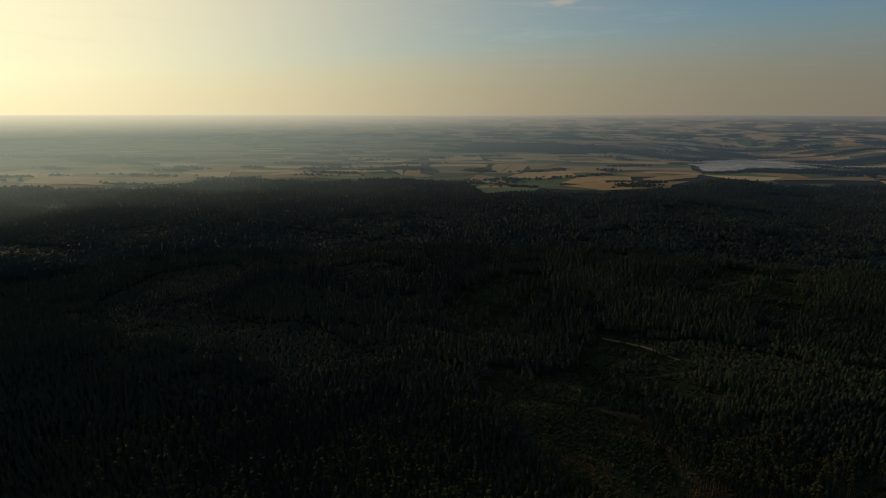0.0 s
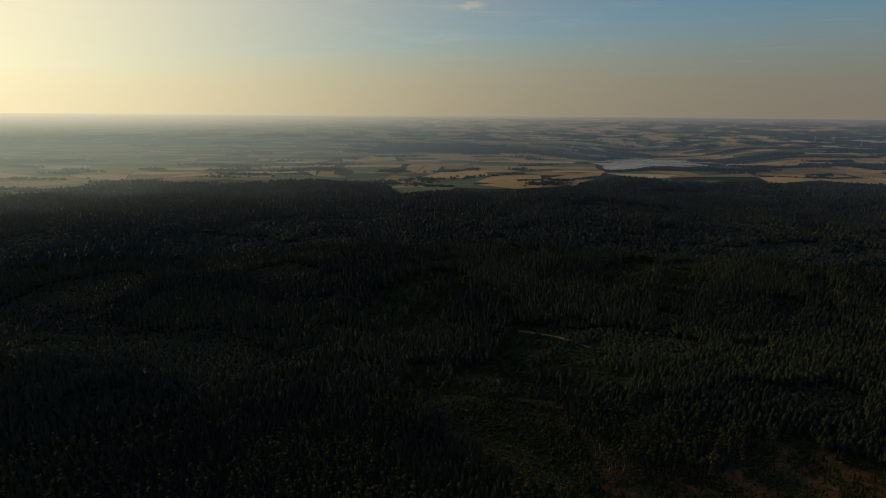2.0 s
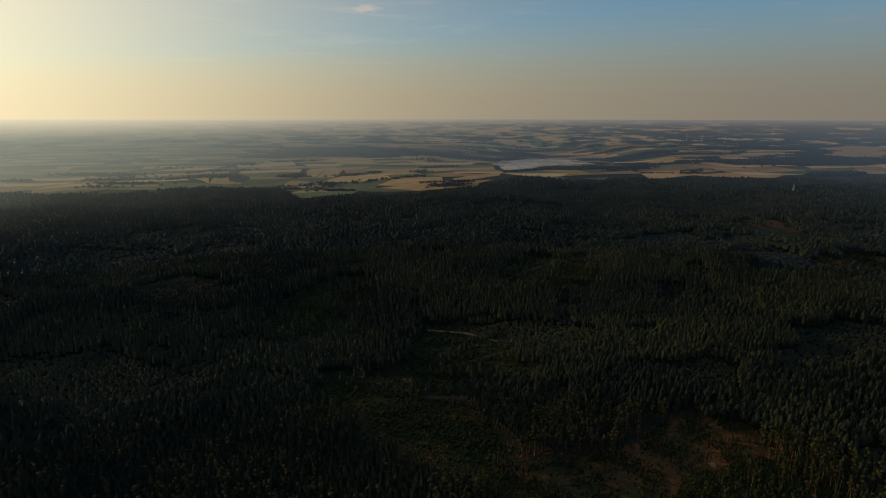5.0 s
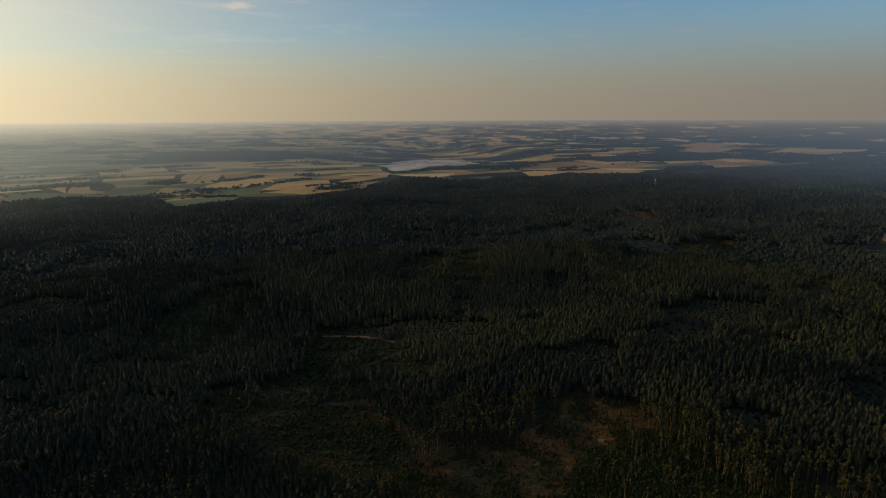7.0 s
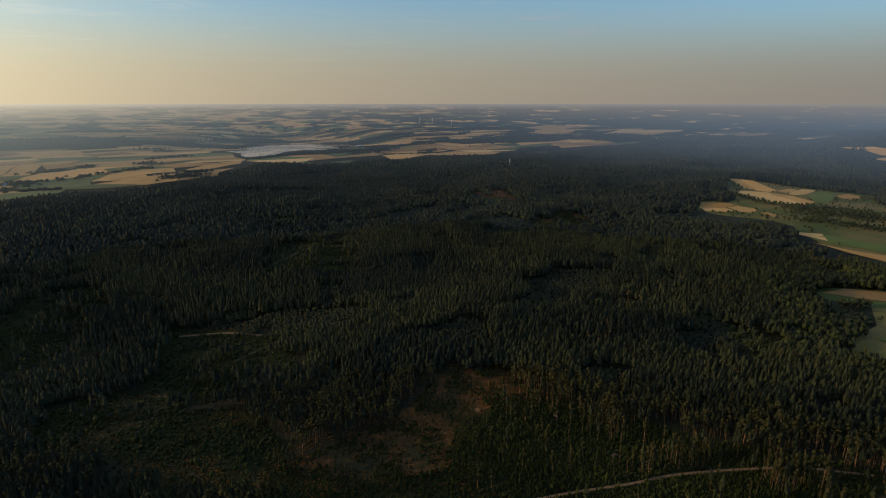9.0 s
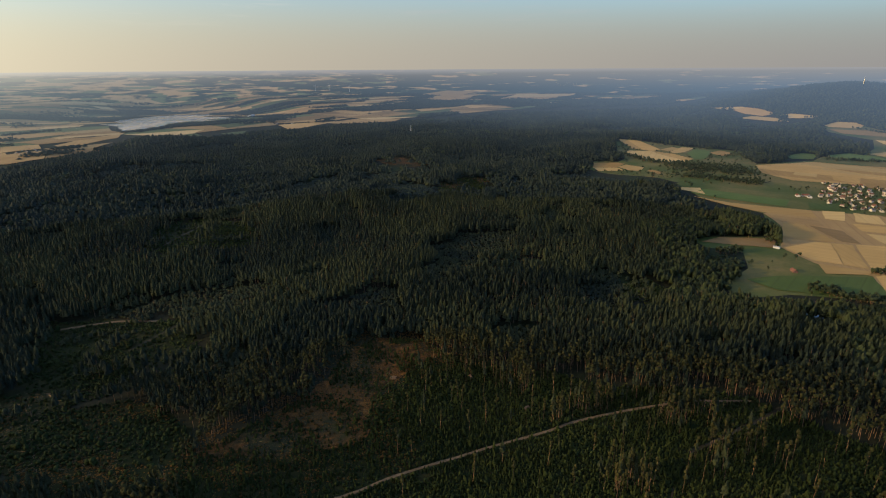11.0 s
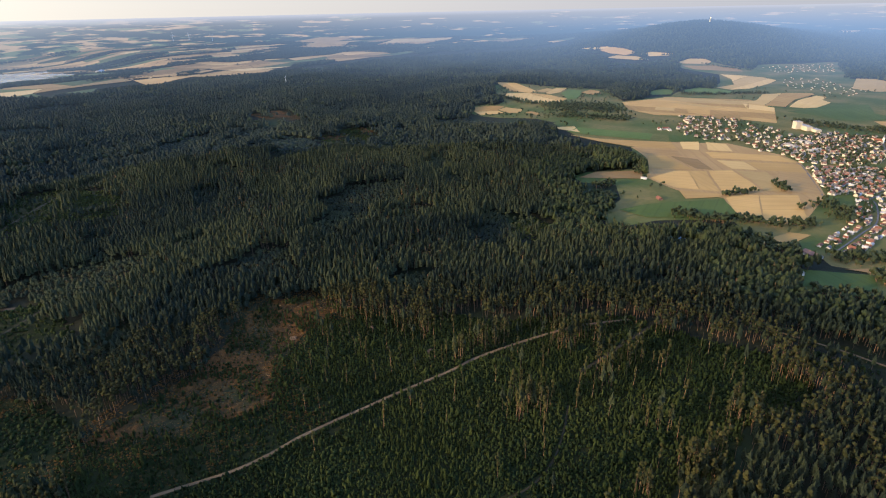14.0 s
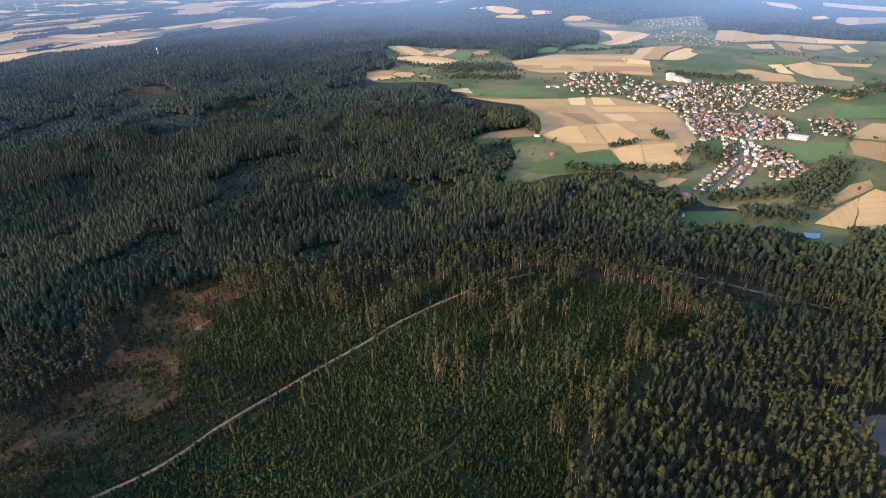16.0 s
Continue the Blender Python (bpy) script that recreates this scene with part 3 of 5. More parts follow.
SIDE_FIELDS = [(1772, 233), (1947, 109), (1920, -108), (1738, -160), (1549, -152), (1598, 8), (1586, 126), (1652, 202)]
field('g', (1356, 274), (1335, 106), (1270, 106), (1276, 227), (1294, 289))
field('p', (1339, 333), (1363, 285), (1297, 259), (1319, 315))
field('g', (1336, 74), (1325, 36), (1285, 28), (1272, 68))
field('s', (1264, 279), (1245, 196), (1262, 63), (1207, 49), (1200, 136), (1222, 205))
field('p', (1268, 46), (1281, 10), (1210, 7), (1208, 37))
field('p', (1282, -2), (1275, -41), (1217, -53), (1212, -8))
field('b', (1186, 128), (1193, 48), (1152, 35), (1146, 101))
field('s', (1137, 95), (1140, 62), (1057, 11), (1045, 41), (1041, 87))
field('s', (1197, -3), (1213, -130), (1172, -157), (1152, -19))
field('b', (1145, 57), (1136, 8), (1065, -19), (1062, 6))
field('p', (1139, -24), (1145, -70), (1091, -90), (1085, -49))
field('s', (1146, -73), (1159, -161), (1103, -166), (1092, -95))
field('s', (1037, 41), (1051, -9), (930, -31), (930, 36), (974, 76))
field('s', (1055, -12), (1073, -49), (1007, -75), (958, -88), (931, -33))
field('p', (1073, -54), (1081, -104), (963, -117), (959, -93), (1019, -76))
field('b', (1081, -109), (1090, -165), (970, -170), (963, -121))
field('s', (917, 28), (918, -35), (902, -31), (876, 16))
field('g', (803, 100), (837, 65), (893, -35), (823, -53), (801, -17), (782, 61))
field('s', (900, -38), (920, -53), (952, -137), (849, -137), (817, -122), (811, -56))
field('b', (935, 186), (982, 167), (1019, 95), (966, 85), (950, 132))
field('s', (735, -63), (750, -86), (782, -110), (782, -134), (714, -96))
field('g', (714, -100), (780, -135), (745, -144), (720, -127))
field('g', (650, -108), (664, -174), (610, -168), (596, -103))
field('b', (672, -151), (694, -193), (713, -225), (692, -211), (670, -175))
field('s', (688, -257), (771, -320), (794, -353), (765, -347), (698, -283), (677, -268))
field('s', (630, -239), (687, -281), (759, -346), (741, -357), (614, -305), (611, -271))
field('s', (996, -397), (977, -448), (868, -404), (908, -374))
field('p', (1040, -421), (1111, -475), (1105, -498), (990, -453), (1003, -404))
field('s', (2021, 715), (2021, 637), (1973, 582), (1929, 536), (1884, 548), (1882, 615))
field('p', (1841, 612), (1884, 548), (1872, 477), (1796, 401), (1706, 411), (1700, 470), (1745, 555), (1785, 604))
field('p', (1928, 538), (1998, 518), (1985, 485), (1915, 507))
field('p', (1904, 501), (2018, 492), (2027, 454), (1932, 459), (1884, 480))
field('g', (1919, 450), (2004, 445), (1995, 398), (1807, 370), (1796, 401))
field('s', (1957, 392), (2021, 373), (1995, 339), (1943, 325), (1906, 352))
field('s', (1596, 630), (1629, 572), (1623, 549), (1577, 555), (1538, 517), (1514, 583), (1549, 616))
field('p', (1582, 553), (1616, 541), (1595, 484), (1542, 477), (1543, 507))
field('s', (1547, 462), (1565, 451), (1536, 419), (1503, 415))
field('p', (3351, 688), (3308, 525), (3260, 503), (3269, 596))
field('s', (3295, 523), (3228, 438), (3124, 351), (3074, 402), (3142, 485), (3250, 562))
field('p', (3035, 502), (3083, 447), (3026, 340), (2948, 277), (2956, 346))
field('p', (3070, 331), (3110, 293), (3056, 177), (3019, 202), (3020, 284))
field('p', (2883, 145), (2959, 105), (2957, 39), (2912, 10), (2850, 24), (2855, 126))
field('s', (2804, 123), (2814, -2), (2772, -99), (2695, -113), (2715, 70))
field('p', (2600, -31), (2581, -109), (2544, -180), (2480, -219), (2377, -191), (2198, -121), (2156, -62), (2216, -15), (2321, -76), (2473, -69))
field('g', (2030, 190), (2115, 149), (2106, 109), (1999, 113), (1970, 166))
field('g', (2107, 90), (2202, 34), (2146, -43), (2081, -70), (2032, -24), (2052, 69))
field('s', (1932, 136), (1907, -23), (1825, -103), (1736, -99), (1766, -6), (1839, 78))
field('p', (1814, 110), (1825, 77), (1755, -6), (1718, -68), (1735, 10))
field('p', (1713, 133), (1702, 84), (1655, 82), (1665, 132))
field('s', (1690, 52), (1693, -6), (1614, -6), (1635, 46))
field('s', (1631, -14), (1629, -75), (1551, -77), (1565, -21))
field('p', (1905, -124), (2055, -150), (2107, -225), (2123, -289), (2095, -294), (1957, -227), (1792, -190), (1800, -133), (1854, -88))
field('p', (1793, -198), (1946, -234), (2068, -295), (2043, -319), (1977, -299), (1924, -313), (1810, -266), (1787, -232))
field('p', (1828, -87), (1767, -162), (1700, -157), (1728, -95))
field('g', (1713, -187), (1766, -230), (1886, -315), (1916, -398), (1759, -383), (1716, -416), (1665, -378), (1639, -306), (1694, -229))
field('g', (1914, -460), (1803, -563), (1743, -519), (1778, -444))
field('p', (2583, -483), (2571, -542), (2419, -608), (2430, -667), (2255, -794), (2217, -871), (2160, -843), (2177, -703), (2213, -646), (2241, -601), (2207, -471), (2285, -422))
field('p', (2212, -594), (2171, -634), (2128, -737), (2070, -731), (2026, -658), (2071, -624), (1971, -611), (2017, -577))
field('p', (2147, -493), (2156, -572), (2043, -556), (2054, -490))
field('p', (2107, -754), (2140, -788), (2012, -775), (1974, -732))
field('p', (1724, -457), (1733, -493), (1644, -486), (1589, -487), (1605, -456))
field('p', (1716, -494), (1783, -571), (1738, -571), (1717, -604), (1578, -584), (1556, -600), (1500, -581), (1542, -513), (1604, -496))
field('s', (1649, -362), (1659, -404), (1573, -473), (1482, -460), (1497, -393), (1574, -373))
field('s', (1767, -583), (1759, -717), (1703, -684), (1719, -618))
field('p', (3557, -810), (3452, -973), (3256, -997), (3394, -882))
field('p', (3520, -1069), (3268, -1326), (3153, -1284), (3366, -1102))
field('p', (3071, -942), (3104, -1025), (3019, -1022), (2978, -942))
field('p', (3051, -1054), (3010, -1231), (2809, -1155), (2725, -988), (2877, -987))
field('s', (1326, -479), (1430, -578), (1455, -636), (1395, -612), (1296, -500))
field('g', (1366, -539), (1383, -607), (1332, -587), (1318, -537))
field('g', (1237, -451), (1252, -556), (1152, -517), (1138, -428))
field('g', (942, -271), (982, -392), (907, -364), (859, -301))
field('s', (821, 2339), (1194, 2627), (1062, 2376), (819, 2251))
field('s', (468, 2355), (574, 2322), (654, 2276), (629, 2154), (516, 2274))
field('g', (97, 2333), (210, 2304), (173, 2119))
field('g', (1449, 2280), (1591, 2287), (1482, 2186))
field('s', (1982, 2205), (2247, 2233), (2387, 2031), (2249, 1966), (2030, 2093))
field('s', (1802, 2420), (2157, 2401), (2280, 2309), (2018, 2245))
field('s', (1741, 2579), (1996, 2682), (1851, 2512))
field('s', (2121, 2736), (2294, 2818), (2396, 2722), (2237, 2614))
field('s', (3037, 2420), (3239, 2432), (3380, 2210), (3168, 2139))
field('s', (2721, 1996), (2831, 2024), (2803, 1945))
field('p', (2711, 2510), (2829, 2484), (2806, 2397))
field('s', (176, 2581), (290, 3053), (482, 3097), (319, 2516))
field('s', (-261, 2729), (-231, 3161), (-117, 3089), (-104, 2595), (10, 2518), (-173, 2496))
field('p', (-99, 3449), (218, 3430), (231, 3268), (-73, 3224))
field('s', (3166, 2531), (3389, 2454), (3496, 2243), (3246, 2303))
field('s', (3331, 1986), (3541, 1964), (3775, 1573), (3461, 1722))

# ---- open land ----
tagged(drape("meadow", worn(VALLEY_SOUTH, 1, 0.04, 1), M_MEADOW, 0.15), "green and straw-coloured valley meadows between fields", "meadow", kind="structure")
tagged(drape("meadow", worn(VALLEY_NORTH, 2, 0.04, 1), M_MEADOW, 0.22), "green and straw-coloured meadows behind the village", "meadow", kind="structure")
tagged(drape("meadow", worn(VALLEY_WEST, 6, 0.04, 1), M_MEADOW, 0.18), "green meadows and gardens between fields and groves", "meadow", kind="structure")
field("s", *SIDE_FIELDS, lift=0.44)
for poly in (VALLEY_FIELDS,):
    tagged(drape("stubble_field", worn(poly, 5, 0.02, 1), M_BROWN, 0.36), "dull brown margins and tracks between the fields", "field", "fields in the open country", "structure")
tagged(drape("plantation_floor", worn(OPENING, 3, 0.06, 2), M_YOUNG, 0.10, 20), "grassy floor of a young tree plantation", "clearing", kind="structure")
tagged(drape("felled_floor", worn(CLEARCUT, 4, 0.08, 2), M_FELLED, 0.22, 20), "clear-felled ground with brown slash and grass", "clearing", kind="structure")
for k, (poly, mat) in enumerate(((CLEARING_A, M_YOUNG), (CLEARING_B, M_YOUNG), (CLEARING_C, M_YOUNG), (CLEARING_D, M_YOUNG), (CLEARING_E, M_FELLED), (CLEARING_F, M_FELLED), (CLEARING_G, M_MEADOW), (CLEARING_H, M_YOUNG), (CLEARING_J, M_YOUNG))):
    tagged(drape("clearing", worn(poly, 20 + k, 0.1, 2), mat, 0.15), "grassy and brown clearing in the spruce woods", "clearing", "clearings in the woods", "structure")
tagged(drape("quarry_floor", worn(QUARRY, 31, 0.08, 2), M_SAND, 0.3), "bare pale quarry ground with tracks", "quarry", kind="structure")
tagged(drape("bare_rock", worn(ROCK, 32, 0.1, 2), M_SAND, 0.3), "pale bare rock face in the woods", "quarry", kind="structure")
tagged(drape("pond", worn(POND, 33, 0.08, 2), M_WATER, 0.3), "small dark pond among trees", "water", kind="structure")
tagged(drape("pond", worn(POND_2, 34, 0.08, 2), M_WATER, 0.8), "small bright pond in a meadow", "water", kind="structure")
lake = tagged(drape("lake", worn(LAKE, 35, 0.035, 2), M_LAKE, 0.6, 200), "wide lake mirroring the evening sky, its pale sheen partly put into the colour", "water", kind="structure")
for v in lake.data.vertices:
    v.co.z = 2.9  # level water
for name, line, width, mat, label in (
    ("road", ROAD, 2.5, M_GRAVEL, "pale gravel forest road"),
    ("road", PAVED, 2.0, M_GRAVEL, "straight pale road through the woods"),
    ("forest_track", TRACK, 3.2, M_EARTH, "brown earth skid trail"),
    ("forest_track", TRAIL, 1.2, M_EARTH, "dark overgrown skid trail"),
    ("forest_track", TRACK_C, 4.0, M_EARTH, "earth track across a clearing"),
    ("forest_track", TRACK_D, 4.0, M_GRAVEL, "pale track across a clearing"),
    ("forest_track", TRACK_E, 3.5, M_EARTH, "earth track across a clearing"),
    ("street", STREET_1, 1.9, M_ASPHALT, "grey village street"),
    ("street", STREET_2, 2.2, M_ASPHALT, "grey village main street"),
    ("street", STREET_3, 1.9, M_ASPHALT, "grey village street"),
    ("street", STREET_4, 2.4, M_ASPHALT, "grey lane at the edge of the village"),
    ("street", STREET_5, 5.0, M_EARTH, "dark lane between pale fields"),
):
    tagged(ribbon(name, line, width, mat, 0.9 if name == "street" else 0.4, 0.25 if "track" in name else 0.1), label, "road", kind="structure")

# the edge of the great wood towards the northern plain, as distance by bearing
edge = np.array(PLAIN_EDGE_WEST + PLAIN_EDGE[12:18] + [(2346, 2000), (3020, 1750), (3560, 985), (3900, 700)], float)
edge_turn, edge_far = np.arctan2(edge[:, 0], edge[:, 1]), np.hypot(edge[:, 0], edge[:, 1])
order = np.argsort(edge_turn)
edge_turn, edge_far = edge_turn[order], edge_far[order]


def in_plain(x, y):
    turn, r = np.arctan2(x, y), np.hypot(x, y)
    return (turn < 1.36) & (turn > -1.4) & (r > np.interp(turn, edge_turn, edge_far))


def reach_of(far):
    """Distance on the drawn-together rim for a true distance."""
    return np.where(far > REACH, REACH + (RIM - REACH) * (1 - REACH / far) / 0.95, far)


# patchwork of the northern plain: long fields, with woods between
rng = np.random.default_rng(11)
STEP_X, STEP_Y = 215.0, 125.0
gx, gy = np.meshgrid(np.arange(-7700, 7000, STEP_X), np.arange(1000, 9000, STEP_Y), indexing="ij")
jx, jy = gx + rng.uniform(-0.4, 0.4, gx.shape) * STEP_X, gy + rng.uniform(-0.38, 0.38, gx.shape) * STEP_Y
ca, sa = math.cos(-0.12), math.sin(-0.12)
vx, vy = ca * jx - sa * jy, sa * jx + ca * jy
vr, va = np.hypot(vx, vy), np.arctan2(vx, vy)
near = reach_of(vr)
px, py = near * np.sin(va), near * np.cos(va)
pz = height(px, py)
lake_box = worn(LAKE, 35, 0.03, 1)
patches = {"s": [], "p": [], "g": [], "w": []}
for i in range(gx.shape[0] - 1):
    for j in range(gx.shape[1] - 1):
        c = [(i, j), (i + 1, j), (i + 1, j + 1), (i, j + 1)]
        mx, my = np.mean([px[q] for q in c]), np.mean([py[q] for q in c])
        r, turn = math.hypot(mx, my), math.atan2(mx, my)
        if r < 1950 or r > 4090 or turn < -0.95 or turn > 1.36 or not bool(in_plain(mx, my)):
            continue
        if any(polygon_mask(f, np.array([mx]), np.array([my]))[0] for f in FIELDS) or polygon_mask(lake_box, np.array([mx]), np.array([my]))[0]:
            continue
        ux, uy = np.mean([vx[q] for q in c]), np.mean([vy[q] for q in c])
        woody = noise.noise((ux / 1500, uy / 620, 3.1)) + 0.55 * noise.noise((ux / 520, uy / 240, 7.7)) + 0.36 * (turn - 0.42)
        pick = rng.random()
        kind = "w" if woody > 0.16 else "s" if pick < 0.52 else "p" if pick < 0.66 else "g"
        patches[kind].append(c)
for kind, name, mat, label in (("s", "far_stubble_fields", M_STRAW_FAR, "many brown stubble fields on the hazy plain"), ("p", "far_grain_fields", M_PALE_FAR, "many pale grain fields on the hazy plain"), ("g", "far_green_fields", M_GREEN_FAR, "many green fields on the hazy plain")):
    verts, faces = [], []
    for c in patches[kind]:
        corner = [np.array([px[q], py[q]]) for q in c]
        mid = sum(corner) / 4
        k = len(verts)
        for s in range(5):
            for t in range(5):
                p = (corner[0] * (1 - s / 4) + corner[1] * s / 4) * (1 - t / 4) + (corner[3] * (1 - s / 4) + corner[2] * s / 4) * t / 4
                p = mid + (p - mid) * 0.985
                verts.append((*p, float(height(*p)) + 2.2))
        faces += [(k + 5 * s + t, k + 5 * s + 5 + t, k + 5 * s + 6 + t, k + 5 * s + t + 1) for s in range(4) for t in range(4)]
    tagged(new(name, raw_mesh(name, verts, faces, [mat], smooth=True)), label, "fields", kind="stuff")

# ---- trees ----
ICO = bmesh.new()
bmesh.ops.create_icosphere(ICO, subdivisions=1, radius=1)
ICO_V, ICO_F = np.array([v.co for v in ICO.verts]), np.array([[v.index for v in f.verts] for f in ICO.faces])
ICO.free()


class Shape:
    """A unit tree: 1 high, crown 1 in radius; faces carry 0 for leaves and 1 for bark."""

    def __init__(self):
        self.v, self.f, self.s = [], [], []

    def add(self, v, f, slot):
        self.f += [tuple(int(q) + len(self.v) for q in t) for t in f]
        self.s += [slot] * len(f)
        self.v += [tuple(q) for q in v]

    def tier(self, rng, z0, z1, radius, sides, slot=0, ragged=0.35):
        """A skirt of boughs from z1 down to z0."""
        off = rng.uniform(0, 6.28)
        a = off + np.arange(sides) * 2 * np.pi / sides + rng.normal(0, 0.12, sides)
        rad = radius * np.where(np.arange(sides) % 2, 1 - ragged, 1.0) * rng.uniform(0.85, 1.12, sides)
        z = z0 + rng.normal(0, 0.012, sides) - 0.012 * (np.arange(sides) % 2 == 0)
        v = [(0, 0, z1)] + [(r * math.cos(t), r * math.sin(t), q) for r, t, q in zip(rad, a, z)]
        self.add(v, [(0, 1 + k, 1 + (k + 1) % sides) for k in range(sides)], slot)

    def trunk(self, radius, top, sides=5):
        a = np.arange(sides) * 2 * np.pi / sides
        v = [(radius * math.cos(t), radius * math.sin(t), -0.02) for t in a] + [(0.5 * radius * math.cos(t), 0.5 * radius * math.sin(t), top) for t in a]
        f = []
        for k in range(sides):
            n_ = (k + 1) % sides
            f += [(k, n_, sides + n_), (k, sides + n_, sides + k)]
        self.add(v, f, 1)

    def clump(self, rng, x, y, z, radius, tall):
        v = ICO_V * rng.uniform(0.72, 1.22, (len(ICO_V), 1)) * (radius, radius, tall) + (x, y, z)
        self.add(v, ICO_F, 0)


def spruce(rng, tiers, sides):
    """A blunt crown of ragged tiers on the upper half of a straight trunk."""
    s = Shape()
    s.trunk(0.065, 0.7, 3)
    base = rng.uniform(0.38, 0.58)
    for k in range(tiers):
        z0 = base + (0.93 - base) * k / tiers
        full = (0.8 if k == 0 else 1.0) * (1 - (k / tiers) ** 2.3)
        s.tier(rng, z0, min(1.0, z0 + 1.7 * (1 - base) / tiers), full * rng.uniform(0.8, 1.12), sides, ragged=0.45)
    return s


def far_spruce(rng):
    s = Shape()
    s.tier(rng, 0.45, 0.88, 1.0, 5, ragged=0.1)
    s.tier(rng, 0.74, 1.0, 0.76, 4, ragged=0.1)
    return s


def mid_spruce(rng):
    s = Shape()
    low = rng.uniform(0.34, 0.48)
    s.tier(rng, low + 0.06, 0.80, 1.0, 5, ragged=0.12)
    s.tier(rng, low + 0.26, 0.93, 0.90, 5, ragged=0.15)
    s.tier(rng, 0.83, 1.0, 0.62, 4, ragged=0.1)
    return s


def pine(rng, clumps):
    s = Shape()
    s.trunk(0.075, 0.9, 5 if clumps > 3 else 3)
    for k in range(clumps):
        t, d = rng.uniform(0, 6.28), rng.uniform(0.1, 0.5)
        s.clump(rng, d * math.cos(t), d * math.sin(t), 0.62 + 0.31 * k / max(clumps - 1, 1), rng.uniform(0.5, 0.75) * (1.05 - 0.35 * k / clumps), 0.075)
    return s


def broadleaf(rng, clumps):
    s = Shape()
    s.trunk(0.07, 0.5, 4)
    for k in range(clumps):
        t, d = rng.uniform(0, 6.28), rng.uniform(0.0, 0.55)
        s.clump(rng, d * math.cos(t), d * math.sin(t), rng.uniform(0.42, 0.78), rng.uniform(0.4, 0.62), rng.uniform(0.16, 0.26))
    return s


def round_top(rng, middle):
    """A blunt old crown."""
    s = Shape()
    v = np.array([(1, 0, 0), (0.3, 0.95, 0), (-0.8, 0.6, 0), (-0.8, -0.6, 0), (0.3, -0.95, 0)]) * rng.uniform(0.75, 1.1, (5, 1))
    top = np.array([(0.2, 0.1, 0.46), (-0.25, -0.1, 0.42)]) + rng.normal(0, 0.06, (2, 3))
    low = v * (0.95, 0.95, 0) + (0, 0, -0.35)
    ring = v * (0.9, 0.9, 0) + rng.normal(0, 0.04, (5, 3)) + (0, 0, 0.12)
    s.add(np.r_[ring, top, low] + (0, 0, middle), [(0, 1, 5), (1, 6, 5), (1, 2, 6), (2, 3, 6), (3, 4, 6), (4, 5, 6), (4, 0, 5)] + [f for k in range(5) for f in ((7 + k, 7 + (k + 1) % 5, (k + 1) % 5), (7 + k, (k + 1) % 5, k))][::2], 0)
    return s


def far_leafy(rng):
    s = Shape()
    s.clump(rng, 0, 0, 0.55, 0.95, 0.42)
    return s


def shrub(rng):
    s = Shape()
    for k in range(1):
        s.add(ICO_V * rng.uniform(0.7, 1.25, (len(ICO_V), 1)) * (0.9, 0.9, 0.52) + (0, 0, 0.42), ICO_F[ICO_V[ICO_F].mean(1)[:, 2] > -0.3], 0)
    return s


def sapling(rng):
    s = Shape()
    s.tier(rng, 0.05, 0.72, 1.0, 6)
    s.tier(rng, 0.42, 1.0, 0.62, 5)
    return s


def bare_stem(rng):
    s = Shape()
    s.trunk(0.06, 0.98, 4)
    for k in range(4):
        s.clump(rng, 0, 0, 0.6 + 0.1 * k, 0.16, 0.03)
    return s


def stand(name, shapes, x, y, tall, wide, mats, label, category, seed, sink=0.15):
    """Many trees as one object."""
    rng = np.random.default_rng(seed)
    which = rng.integers(0, len(shapes), len(x))
    spin = rng.uniform(0, 2 * np.pi, len(x))
    V, F, S, off = [], [], [], 0
    z = height(x, y) - sink
    for k, s in enumerate(shapes):
        idx = np.nonzero(which == k)[0]
        if not len(idx):
            continue
        v, f = np.array(s.v), np.array(s.f)
        c, d = np.cos(spin[idx])[:, None], np.sin(spin[idx])[:, None]
        wx, wy = v[None, :, 0] * wide[idx][:, None], v[None, :, 1] * wide[idx][:, None]
        lean = rng.normal(0, 0.03, (2, len(idx)))[:, :, None] * v[None, None, :, 2] * tall[idx][None, :, None]
        V.append(np.stack([x[idx][:, None] + c * wx - d * wy + lean[0], y[idx][:, None] + d * wx + c * wy + lean[1], z[idx][:, None] + v[None, :, 2] * tall[idx][:, None]], -1).reshape(-1, 3))
        F.append((f[None] + (np.arange(len(idx)) * len(v))[:, None, None]).reshape(-1, 3) + off)
        S.append(np.tile(s.s, len(idx)))
        off += len(idx) * len(v)
    if V:
        ob = new(name, raw_mesh(name, np.concatenate(V), np.concatenate(F), mats, np.concatenate(S)))
        tagged(ob, label, category, kind="stuff")


def scatter(r0, r1, step, seed, a0=-46.0, a1=122.0):
    """Jittered points in a ring, bearings clockwise from +y."""
    rng = np.random.default_rng(seed)
    q = np.arange(-r1, r1, step)
    x, y = np.meshgrid(q, q)
    x, y = x.ravel() + rng.uniform(-0.45, 0.45, x.size) * step, y.ravel() + rng.uniform(-0.45, 0.45, x.size) * step
    r, turn = np.hypot(x, y), np.degrees(np.arctan2(x, y))
    keep = (r >= r0) & (r < r1) & (turn > a0) & (turn < a1)
    return x[keep], y[keep]


OPEN_LAND = [VALLEY_SOUTH, VALLEY_NORTH, VALLEY_WEST, OPENING, CLEARING_A, CLEARING_B, CLEARING_C, CLEARING_D, CLEARING_E, CLEARING_F, CLEARING_G, CLEARING_H, CLEARING_J, QUARRY, ROCK, POND, POND_2]


THIN_LAND = [CLEARING_A, CLEARING_B, CLEARING_C, CLEARING_D, CLEARING_E, CLEARING_F, CLEARING_G]


